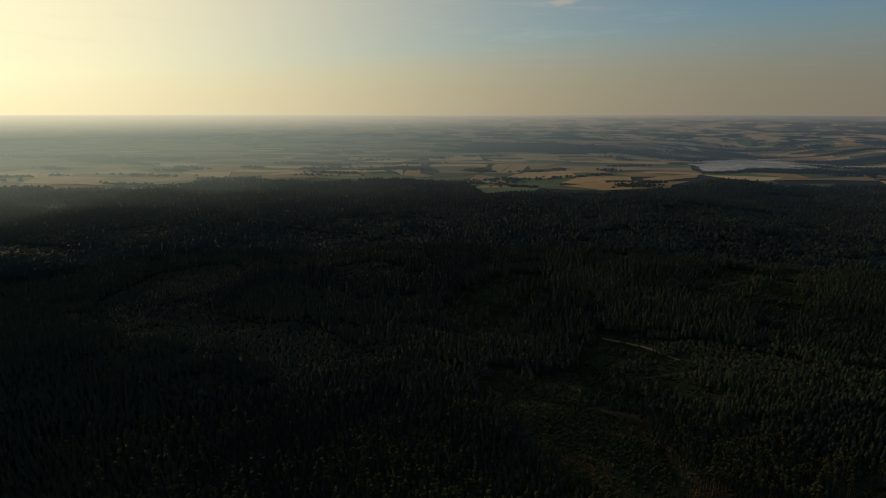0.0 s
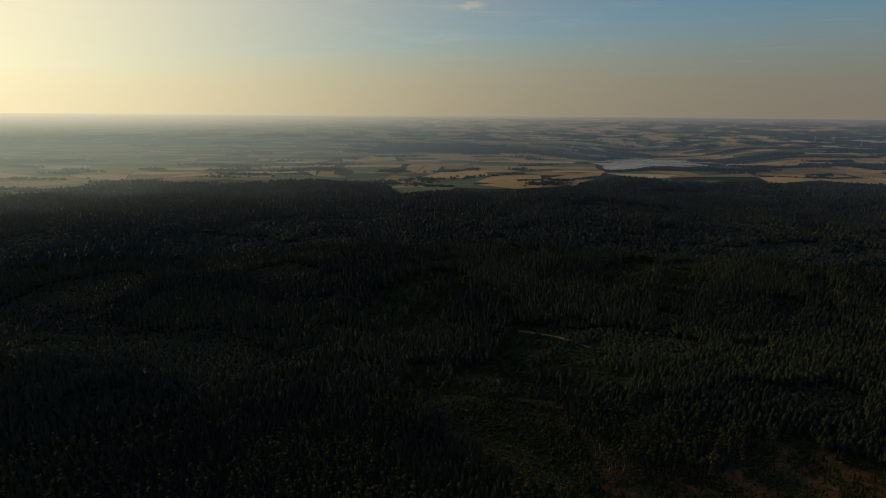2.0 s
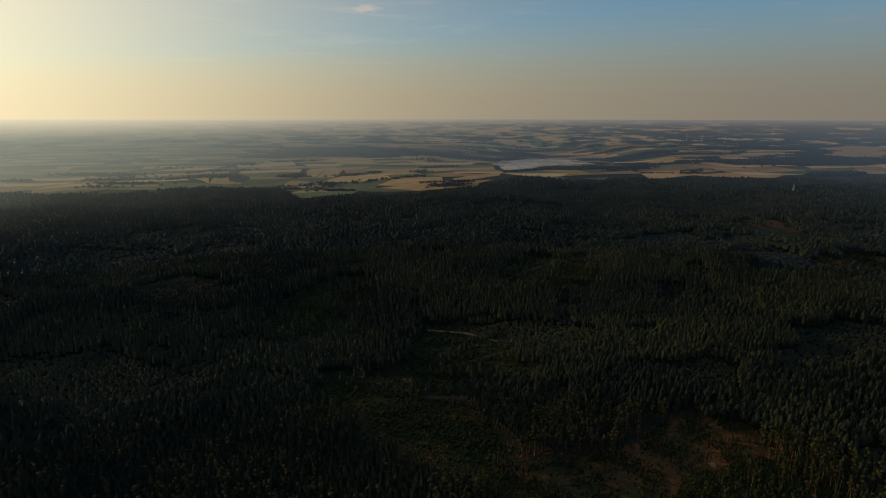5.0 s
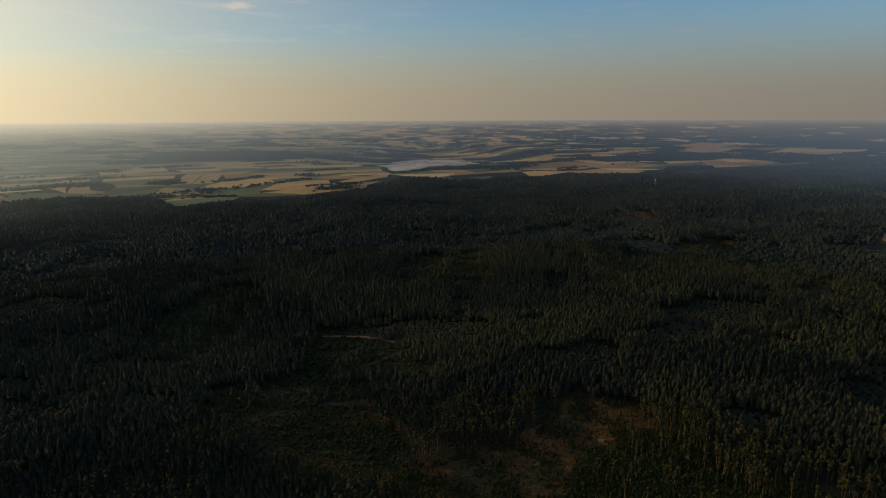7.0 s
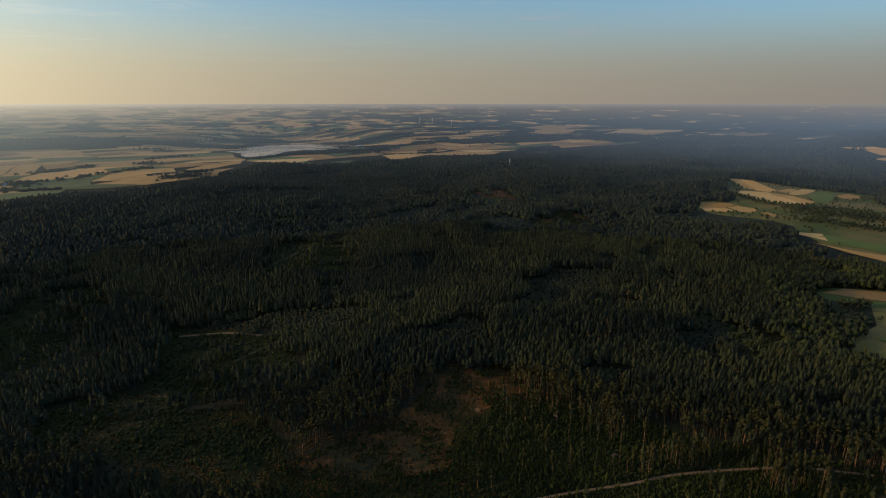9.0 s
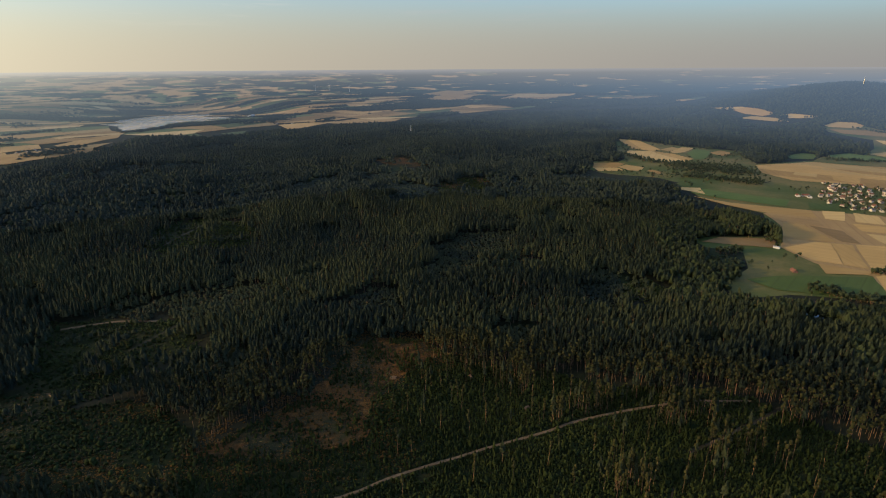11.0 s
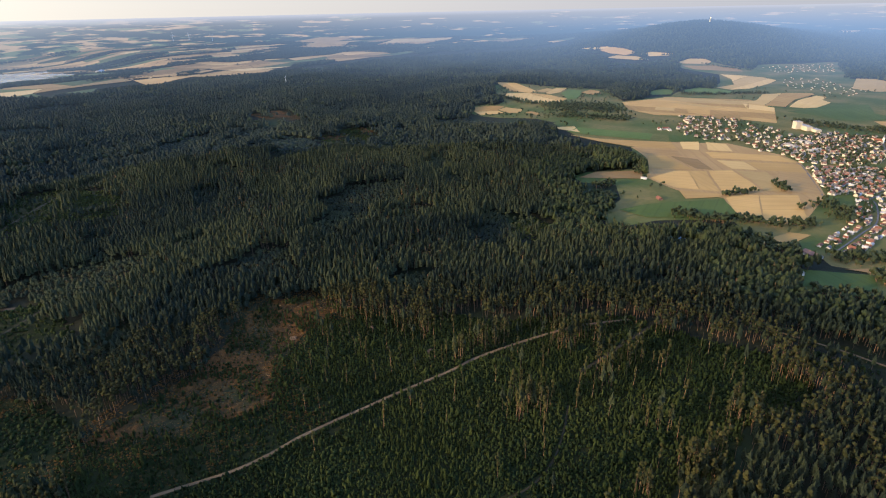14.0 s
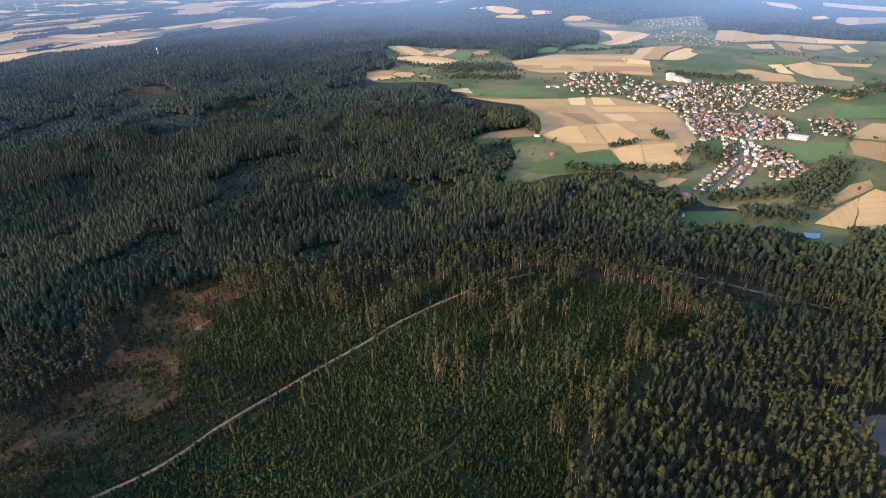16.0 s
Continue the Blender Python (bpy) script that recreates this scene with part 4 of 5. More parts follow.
def near_line(line, x, y, d):
    hit = np.zeros(len(x), bool)
    for (x0, y0), (x1, y1) in zip(line, line[1:]):
        t = np.clip(((x - x0) * (x1 - x0) + (y - y0) * (y1 - y0)) / ((x1 - x0) ** 2 + (y1 - y0) ** 2 + 1e-6), 0, 1)
        hit |= np.hypot(x - x0 - t * (x1 - x0), y - y0 - t * (y1 - y0)) < d
    return hit


def wooded(x, y):
    # edges wander by a few metres
    wx = x + 8 * np.sin(y / 17.0 + 2 * np.sin(x / 29.0)) + 6 * np.sin(y / 7.0 + x / 9.0)
    wy = y + 8 * np.sin(x / 19.0 + 2 * np.sin(y / 23.0)) + 6 * np.sin(x / 8.0 - y / 11.0)
    keep = ~in_plain(x, y)
    # the wood is cut back on the near side so treetops don't hide open land from the camera
    keep &= ~in_plain(x * 1.045, y * 1.045)
    for poly in OPEN_LAND:
        bare = polygon_mask(poly, wx, wy)
        for far in () if poly in (POND, POND_2, CLEARING_J) else (1.025, 1.05) if poly in (OPENING, VALLEY_SOUTH) else (1.03, 1.06, 1.075):
            bare |= polygon_mask(poly, wx * far, wy * far)
        if poly in THIN_LAND:  # clearings with trees left in loose groups
            bare &= np.sin(x * 12.9898 + y * 78.233) + 0.8 * np.sin(x / 15.0 + 2 * np.sin(y / 21.0)) < 1.25
        keep &= ~bare
    for poly in FIELDS:
        for far in ((1.0, 1.03, 1.06, 1.08) if math.hypot(*poly[0]) < 2100 else (1.0, 1.025, 1.05)):
            keep &= ~polygon_mask(poly, x * far, y * far)
    for line, d in ((ROAD, 5.0), (PAVED, 3.2), (TRACK, 3.5)):
        keep &= ~near_line(line, x, y, d)
    keep &= ~near_line(PAVED, x * 1.02, y * 1.02, 3.0)
    return keep


LOW_STANDS = [LOW_1, LOW_2, LOW_3, LOW_4, LOW_5, LOW_6, LOW_7, LOW_8]


def grown(x, y, seed, low, high):
    """Tree heights: stands of one age with sharp borders, dips and young stands between, single trees above and below."""
    rng = np.random.default_rng(seed)
    bx_ = np.floor((x + 37 * np.sin(y / 53.0) + 0.4 * y) / 150.0)
    by_ = np.floor((y + 33 * np.sin(x / 47.0) - 0.3 * x) / 118.0)
    block = np.abs(np.sin(bx_ * 12.9898 + by_ * 78.233) * 43758.5453) % 1.0
    age = 0.6 * block + 0.4 * (0.5 + 0.5 * np.sin(x / 83.0 + 1.7 * np.sin(y / 141.0)))
    tall = low + (high - low) * age
    tall = np.where(block < 0.06, 0.45 * tall, tall)  # younger stands
    sx_ = np.floor((x + 14 * np.sin(y / 19.0) - 0.5 * y) / 46.0)
    sy_ = np.floor((y + 12 * np.sin(x / 17.0) + 0.3 * x) / 34.0)
    plot = np.abs(np.sin(sx_ * 39.346 + sy_ * 11.135) * 24634.6345) % 1.0
    tall = np.where(plot < 0.10, 0.55 * tall, tall * (0.92 + 0.16 * plot))
    wx, wy = x + 9 * np.sin(y / 15.0), y + 9 * np.sin(x / 13.0)
    for poly in LOW_STANDS:
        tall = np.where(polygon_mask(poly, wx, wy), 0.27 * high, tall)
    return tall * rng.uniform(0.84, 1.12, len(x)) * np.where(rng.random(len(x)) < 0.04, 1.18, 1.0)


rng = np.random.default_rng(5)
SPRUCES = [spruce(rng, 6, 8) for _ in range(9)]
MID_SPRUCES = [mid_spruce(rng) for _ in range(10)] + [round_top(rng, 0.55) for _ in range(1)]
FAR_SPRUCES = [far_spruce(rng) for _ in range(6)] + [round_top(rng, 0.5) for _ in range(3)]
PINES, MID_PINES = [pine(rng, 3) for _ in range(7)], [pine(rng, 1) for _ in range(6)]
BUSHY = [broadleaf(rng, 2) for _ in range(8)]
LEAFY, MID_LEAFY = [broadleaf(rng, 3) for _ in range(6)], [far_leafy(rng) for _ in range(6)]
SHRUBS, SAPLINGS, STEMS = [shrub(rng) for _ in range(6)], [sapling(rng) for _ in range(6)], [bare_stem(rng) for _ in range(4)]

NEAR_PATCH = (225, 330, -105, -8)  # the corner of the wood that the camera passes nearest


def split_off(x, y, share, seed):
    """Which trees are pines: in groups along edges and here and there."""
    g = np.sin(x / 37.0 + 2 * np.sin(y / 51.0)) + np.sin(y / 41.0 + 2 * np.sin(x / 61.0))
    return np.random.default_rng(seed).random(len(x)) < share * np.clip(1.0 + 0.8 * g, 0.1, 2.4)


for name, r0, r1, step, near_shapes, pines, low, high, wide, seed, mats, pine_mats in (
    ("near_spruce_wood", 190, 520, 4.5, SPRUCES, PINES, 14, 21, 2.45, 41, [M_SPRUCE, M_BARK], [M_PINE, M_BARK]),
    ("spruce_wood", 520, 1150, 4.9, MID_SPRUCES, MID_PINES, 14, 21, 2.95, 42, [M_SPRUCE, M_BARK], [M_PINE, M_BARK]),
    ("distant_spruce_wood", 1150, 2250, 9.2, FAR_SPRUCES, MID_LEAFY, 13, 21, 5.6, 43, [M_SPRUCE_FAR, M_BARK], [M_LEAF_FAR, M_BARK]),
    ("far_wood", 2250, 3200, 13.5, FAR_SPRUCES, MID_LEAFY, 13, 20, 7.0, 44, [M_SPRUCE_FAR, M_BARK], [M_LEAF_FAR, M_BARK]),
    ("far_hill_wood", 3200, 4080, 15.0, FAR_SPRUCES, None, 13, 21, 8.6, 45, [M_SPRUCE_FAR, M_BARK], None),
):
    x, y = scatter(r0, r1, step, seed)
    keep = wooded(x, y) & (np.random.default_rng(seed + 5).random(len(x)) > 0.05)
    if r0 < 200:
        keep &= (np.hypot(x, y) > 300) | (np.degrees(np.arctan2(x, y)) > 22)
    x, y = x[keep], y[keep]
    if r0 < 200:
        spare = (x > NEAR_PATCH[0]) & (x < NEAR_PATCH[1]) & (y > NEAR_PATCH[2]) & (y < NEAR_PATCH[3])
        patch_x, patch_y = x[spare], y[spare]
        x, y = x[~spare], y[~spare]
    size = shrink(np.hypot(x, y))
    tall = grown(x, y, seed, low, high) * size
    broad = wide * np.random.default_rng(seed + 9).uniform(0.75, 1.25, len(x)) * (0.4 + 0.6 * size)
    alt = split_off(x, y, 0.22 if r1 < 600 else 0.13, seed + 3) if pines else np.zeros(len(x), bool)
    if r1 < 600:  # bare-stemmed pines stand along the margin of the opening
        rim = near_line(OPENING + OPENING[:1], x, y, 26.0) & (np.random.default_rng(7).random(len(x)) < 0.45)
        alt |= rim
        tall = np.where(rim, np.maximum(tall * 1.1, 19), tall)
    if 600 < r1 < 1200:  # broadleaf trees along the valley
        leafy = near_line(VALLEY_SOUTH, x, y, 85.0) & (np.random.default_rng(8).random(len(x)) < 0.6)
        stand("valley_margin_wood", MID_LEAFY, x[leafy], y[leafy], tall[leafy] * 0.95, broad[leafy] * 1.25, [M_LEAF, M_BARK], "green broadleaf trees along the margin of the valley", "forest", 66)
        x, y, tall, broad, alt = x[~leafy], y[~leafy], tall[~leafy], broad[~leafy], alt[~leafy]
    stand(name, near_shapes, x[~alt], y[~alt], tall[~alt], broad[~alt], mats, "dense dark green spruce wood", "forest", seed + 1)
    if alt.any():
        far_leaf = r1 > 1200
        stand(name.replace("spruce", "broadleaf" if far_leaf else "pine") + "_mixed", pines, x[alt], y[alt], tall[alt] * (0.85 if far_leaf else 1.0), broad[alt] * 1.05, pine_mats,
              "scattered broadleaf trees in the spruce wood" if far_leaf else "scattered tall pines with bare orange trunks", "forest", seed + 2)
x, y = scatter(60, 1300, 20.0, 46, 122.0, 181.0)
x2, y2 = scatter(60, 1300, 20.0, 47, -181.0, -46.0)
x, y = np.r_[x, x2], np.r_[y, y2]
keep = wooded(x, y)
x, y = x[keep], y[keep]
stand("outer_spruce_wood", FAR_SPRUCES, x, y, grown(x, y, 48, 16, 24), np.full(len(x), 9.0), [M_SPRUCE, M_BARK], "spruce wood around the clearings", "forest", 49)
x, y = scatter(60, 190, 6.0, 50)
keep = wooded(x, y)
stand("outer_spruce_wood", MID_SPRUCES, x[keep], y[keep], grown(x[keep], y[keep], 51, 16, 23), np.full(keep.sum(), 2.8), [M_SPRUCE, M_BARK], "spruce wood below the camera", "forest", 52)

# woods on the plain
wx, wy = [], []
rng = np.random.default_rng(61)
for c in patches["w"]:
    corner = [np.array([px[q], py[q]]) for q in c]
    far = np.mean([vr[q] for q in c])
    k = int(105 * min(1.0, (3200 / far) ** 1.6)) + 8
    s, t = rng.random((k, 1)), rng.random((k, 1))
    p = (corner[0] * (1 - s) + corner[1] * s) * (1 - t) + (corner[3] * (1 - s) + corner[2] * s) * t
    wx.append(p[:, 0])
    wy.append(p[:, 1])
for _ in range(110):  # compact groves among the fields
    far, turn = rng.uniform(2150, 3900), rng.uniform(-0.7, 0.95)
    cx_, cy_ = far * math.sin(turn), far * math.cos(turn)
    if bool(in_plain(cx_, cy_)):
        k, long, deep = int(rng.integers(14, 60)), rng.uniform(18, 75), rng.uniform(5, 20)
        wx.append(cx_ + rng.normal(0, long, k))
        wy.append(cy_ + rng.normal(0, deep, k))
for (x0, y0), (x1, y1) in zip(LAKE[8:15], LAKE[9:16]):  # the fringe of the lake
    t = rng.random(16)
    wx.append((x0 + (x1 - x0) * t) * 0.972 + rng.normal(0, 6, 16))
    wy.append((y0 + (y1 - y0) * t) * 0.972 + rng.normal(0, 10, 16))
wx, wy = np.concatenate(wx), np.concatenate(wy)
dry = ~polygon_mask(LAKE, wx, wy) & ~polygon_mask(LAKE, wx * 1.02, wy * 1.02)
wx, wy = wx[dry], wy[dry]
size = shrink(np.hypot(wx, wy))
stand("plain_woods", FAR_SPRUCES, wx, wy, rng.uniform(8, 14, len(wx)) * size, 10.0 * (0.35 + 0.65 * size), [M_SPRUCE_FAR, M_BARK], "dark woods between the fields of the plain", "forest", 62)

# hedges and belts of trees in the valley
bx, by = [], []
for line, width, gap in ((HEDGE_1, 9, 5), (HEDGE_2, 12, 6), (HEDGE_3, 8, 5), (BELT_1, 16, 5), (BELT_2, 22, 5), (BELT_3, 20, 5.5), (BELT_4, 14, 5), (BELT_5, 28, 5.5), (BELT_6, 14, 6), (BELT_7, 14, 5), (BELT_8, 26, 5.5), (BELT_9, 90, 8), (BELT_10, 40, 8), (BELT_11, 36, 8), (BELT_12, 14, 14), (BELT_13, 22, 8), (BELT_14, 26, 8), (BELT_15, 34, 8), (BELT_16, 24, 8), (BELT_17, 14, 9), (BELT_18, 12, 5.5), (BELT_19, 16, 5.5), (BELT_20, 18, 5.5)):
    for (x0, y0), (x1, y1) in zip(line, line[1:]):
        d = math.hypot(x1 - x0, y1 - y0)
        k = int(2.0 * d * width / gap ** 2) + 4
        t, s = rng.random(k), rng.normal(0, 0.42, k) * width
        bx.append(x0 + (x1 - x0) * t - (y1 - y0) / d * s)
        by.append(y0 + (y1 - y0) * t + (x1 - x0) / d * s)
bx, by = np.concatenate(bx), np.concatenate(by)
tall = rng.uniform(6, 13, len(bx))
stand("valley_trees", BUSHY, bx, by, tall, tall * rng.uniform(0.28, 0.42, len(bx)), [M_LEAF_FAR, M_BARK], "belts of green broadleaf trees along the meadows", "trees", 63)

# single trees and bushes on the meadows
x, y = scatter(560, 2300, 15.0, 67, 60.0, 122.0)
west = polygon_mask(VALLEY_WEST, x, y)
keep = polygon_mask(VALLEY_SOUTH, x, y) | polygon_mask(VALLEY_NORTH, x, y) | west
for poly in FIELDS + [VALLEY_FIELDS, SIDE_FIELDS, VILLAGE_0, VILLAGE_1, VILLAGE_2, VILLAGE_3, VILLAGE_4, VILLAGE_5, VILLAGE_6, VILLAGE_7]:
    keep &= ~polygon_mask(poly, x, y)
grove = np.sin(x / 47.0 + 2 * np.sin(y / 61.0)) + 0.6 * np.sin(y / 23.0 + x / 31.0)
keep &= rng.random(len(x)) < np.where(west, 0.45 + 0.5 * grove, 0.9 * (grove - 0.75))
x, y = x[keep], y[keep]
tall = rng.uniform(4, 12, len(x))
stand("meadow_trees", BUSHY, x, y, tall, tall * rng.uniform(0.4, 0.6, len(x)), [M_LEAF_FAR, M_BARK], "single green trees and bushes on the meadows", "trees", 68)


# ---- parts and things ----
def part(name, bm, mat, parent, label=""):
    """One mesh under a thing, at the thing's own origin; bm may be a mesh that is already made."""
    if isinstance(bm, bmesh.types.BMesh):
        me = bpy.data.meshes.new(name)
        bm.to_mesh(me)
        bm.free()
        me.materials.append(mat)
    else:
        me = bm
    ob = new(name, me)
    ob.parent = parent
    return tagged(ob, label)


def shape_meshes(name, s, tall, wide, leaf, bark):
    """The trunk and the crown of a unit tree as two meshes in metres."""
    v, f, slot = np.array(s.v) * (wide, wide, tall), np.array(s.f), np.array(s.s)
    made = []
    for k, (what, mat) in enumerate((("crown", leaf), ("trunk", bark))):
        some = f[slot == k]
        used, flat = np.unique(some, return_inverse=True)
        made.append(raw_mesh(name + "_" + what, v[used], flat.reshape(-1, 3), [mat]))
    return made


def tree_thing(name, meshes, at, label, category, group):
    base = new(name)
    base.matrix_world = at
    part("trunk", meshes[1], None, base)
    part("crown", meshes[0], None, base)
    return tagged(base, label, category, group)


rng = np.random.default_rng(71)
near_models = []
for k in range(9):
    s = spruce(rng, 8, 14)
    near_models.append(("spruce_tree", shape_meshes("spruce", s, rng.uniform(15, 20), rng.uniform(2.1, 2.7), M_SPRUCE, M_BARK), "dark green spruce at the corner of the wood"))
for k in range(5):
    near_models.append(("pine_tree", shape_meshes("pine", pine(rng, 7), rng.uniform(17, 22), rng.uniform(1.9, 2.5), M_PINE, M_BARK), "tall pine with bare orange trunk and yellow-green crown"))
first = {}
order = np.argsort(np.hypot(patch_x, patch_y))[:300]
pines_here = split_off(patch_x, patch_y, 0.3, 77)
for i in order:
    k = int(rng.integers(9, 14)) if pines_here[i] else int(rng.integers(0, 9))
    at = Matrix.Translation(on_ground(patch_x[i], patch_y[i], -0.2)) @ Matrix.Rotation(rng.uniform(0, 6.28), 4, "Z") @ Matrix.Diagonal((*[rng.uniform(0.85, 1.15)] * 3, 1))
    if k not in first:
        name, meshes, label = near_models[k]
        first[k] = tree_thing(name, meshes, at, label, "tree", "trees at the corner of the wood")
    else:
        ob = copy_thing(first[k], at)
        ob.matrix_world = at
rest = np.setdiff1d(np.arange(len(patch_x)), order)
if len(rest):
    stand("near_spruce_corner", SPRUCES, patch_x[rest], patch_y[rest], grown(patch_x[rest], patch_y[rest], 72, 15, 20), np.full(len(rest), 2.4), [M_SPRUCE, M_BARK], "dense dark green spruce wood", "forest", 73)

# young growth in the openings
x, y = scatter(100, 620, 1.85, 81)
keep = polygon_mask(OPENING, x, y) | polygon_mask(OPENING, x * 1.03, y * 1.03) | polygon_mask(OPENING, x * 1.055, y * 1.055)
for line, d in ((ROAD, 2.3), (TRACK, 2.0), (TRAIL, 1.2)):
    keep &= ~near_line(line, x, y, d)
felled = polygon_mask(CLEARCUT, x + 9 * np.sin(y / 9.0 + np.sin(x / 6.0)), y + 9 * np.sin(x / 10.0 + np.sin(y / 5.0)))
lush = np.sin(x / 13.0 + 2 * np.sin(y / 19.0)) + np.sin(y / 11.0 + 2 * np.sin(x / 23.0))
luck = np.random.default_rng(82).random(len(x))
keep &= ~polygon_mask(DRY_STRIP, x, y) | (luck < 0.5)
rows = np.abs(np.sin((0.83 * x + 0.56 * y) / 7.0)) > 0.05
keep &= np.where(felled, (luck < 0.33 + 0.3 * np.sin(x / 7.0 + np.sin(y / 9.0))), (luck < 0.93) & rows & (lush > -1.93))
x, y = x[keep], y[keep]
tall = np.random.default_rng(83).gamma(3.0, 0.5, len(x)) + 0.8
young = np.random.default_rng(89).random(len(x)) < 0.58 + 0.3 * np.sin(x / 31.0 + 2 * np.sin(y / 43.0))
stand("young_spruces", SAPLINGS, x[young], y[young], tall[young] * 1.35, 0.46 + 0.27 * tall[young], [M_SHRUB, M_BARK], "young pointed green spruces in a plantation", "saplings", 90, 0.1)
stand("young_trees", SHRUBS, x[~young], y[~young], tall[~young], 0.50 + 0.30 * tall[~young] ** 0.8, [M_SHRUB, M_BARK], "young green trees and brambles in a plantation", "saplings", 84, 0.1)
x, y = scatter(360, 1500, 3.3, 85)
keep = np.zeros(len(x), bool)
for poly in (CLEARING_A, CLEARING_B, CLEARING_C, CLEARING_D, CLEARING_E, CLEARING_F, CLEARING_G, CLEARING_H, CLEARING_J):
    keep |= polygon_mask(poly, x, y) | polygon_mask(poly, x * 1.035, y * 1.035) | polygon_mask(poly, x * 1.065, y * 1.065)
for line in (PAVED, TRACK_C, TRACK_D, TRACK_E):
    keep &= ~near_line(line, x, y, 3.2)
keep &= np.random.default_rng(86).random(len(x)) < 0.68 + 0.4 * np.sin(x / 21.0 + 2 * np.sin(y / 33.0))
x, y = x[keep], y[keep]
tall = np.random.default_rng(87).gamma(3.0, 0.6, len(x)) + 0.8
stand("young_trees", SHRUBS, x, y, tall, 0.7 + 0.42 * tall ** 0.8, [M_SHRUB, M_BARK], "young green growth in the clearings", "saplings", 88, 0.1)

# tall trees left standing in the opening: in clumps, along the road and singly
sx, sy = [], []
rng = np.random.default_rng(91)
for line, k, wide in ((CLUMP_1, 34, 7), (CLUMP_2, 9, 5), (CLUMP_3, 7, 3.5), (CLUMP_4, 60, 10), (CLUMP_5, 50, 12), (CLUMP_6, 60, 13), (CLUMP_7, 60, 12), (CLUMP_8, 34, 10), (CLUMP_9, 16, 5), (CLUMP_10, 40, 6), (CLUMP_11, 46, 9)):
    (x0, y0), (x1, y1) = line
    t = rng.random(k)
    sx.append(x0 + (x1 - x0) * t + rng.normal(0, wide, k))
    sy.append(y0 + (y1 - y0) * t + rng.normal(0, wide, k))
x, y = scatter(200, 620, 17.0, 92)
keep = polygon_mask(OPENING, x, y) & (rng.random(len(x)) < np.clip((x - 215) / 240, 0.06, 0.85)) & ~polygon_mask(CLEARCUT, x, y)
sx, sy = np.r_[np.concatenate(sx), x[keep]], np.r_[np.concatenate(sy), y[keep]]
keep = ~near_line(ROAD, sx, sy, 4.0)
sx, sy = sx[keep], sy[keep]
tall = rng.uniform(17, 26, len(sx))
kind = rng.random(len(sx))
for lo, hi, shapes, wide, mats, label in ((0.0, 0.58, PINES, 0.100, [M_PINE, M_BARK], "tall pines with bare orange trunks left standing"), (0.58, 0.8, SPRUCES, 0.105, [M_SPRUCE, M_BARK], "single spruces left standing"), (0.8, 1.01, STEMS, 0.085, [M_PINE, M_DEAD], "thin half-bare stems left standing")):
    some = (kind >= lo) & (kind < hi)
    stand("standing_trees", shapes, sx[some], sy[some], tall[some], wide * tall[some], mats, label, "trees", int(93 + 10 * lo))

# rusty grass on the felled ground
x, y = scatter(150, 620, 2.1, 111)
wx, wy = x + 7 * np.sin(y / 11.0), y + 7 * np.sin(x / 9.0)
keep = (polygon_mask(CLEARCUT, wx, wy) | near_line(CLEARCUT + CLEARCUT[:1], x, y, 20.0) | (polygon_mask(CLEARING_J, wx, wy) & (np.sin(x / 19.0 + y / 27.0) > 0.1)) | (polygon_mask(DRY_STRIP, wx, wy) & (np.sin(x / 11.0 - y / 15.0) > -0.55)) | (polygon_mask(CLEARING_B, wx, wy) & (np.sin(x / 17.0 - y / 23.0) > 0.3))) & ~near_line(ROAD, x, y, 3.4)
keep &= np.random.default_rng(112).random(len(x)) < 0.62 + 0.35 * np.sin(x / 13.0 + 2 * np.sin(y / 17.0))
x, y = x[keep], y[keep]
tall = np.random.default_rng(113).gamma(3.0, 0.16, len(x)) + 0.25
stand("dry_grass", SHRUBS, x, y, tall, 0.45 + 0.7 * tall, [M_RUSTY, M_RUSTY], "tufts of rusty brown grass on felled ground", "grass", 114, 0.1)

# slash and stumps on the felled ground
x, y = scatter(150, 1100, 4.6, 97)
keep = polygon_mask(CLEARCUT, x, y) | polygon_mask(CLEARING_A, x, y) | polygon_mask(CLEARING_B, x, y)
x, y = x[keep], y[keep]
log = Shape()
log.add([(-1, -0.09, 0), (1, -0.06, 0), (1, 0.06, 0), (-1, 0.09, 0), (-1, 0, 1), (1, 0, 0.8)], [(0, 1, 5), (0, 5, 4), (3, 4, 5), (3, 5, 2), (0, 4, 3), (1, 2, 5)], 0)
stand("slash", [log], x, y, np.full(len(x), 0.45), np.random.default_rng(98).uniform(0.8, 3.4, len(x)), [M_DEAD], "pale logs and branches left on felled ground", "logs", 99, 0.02)


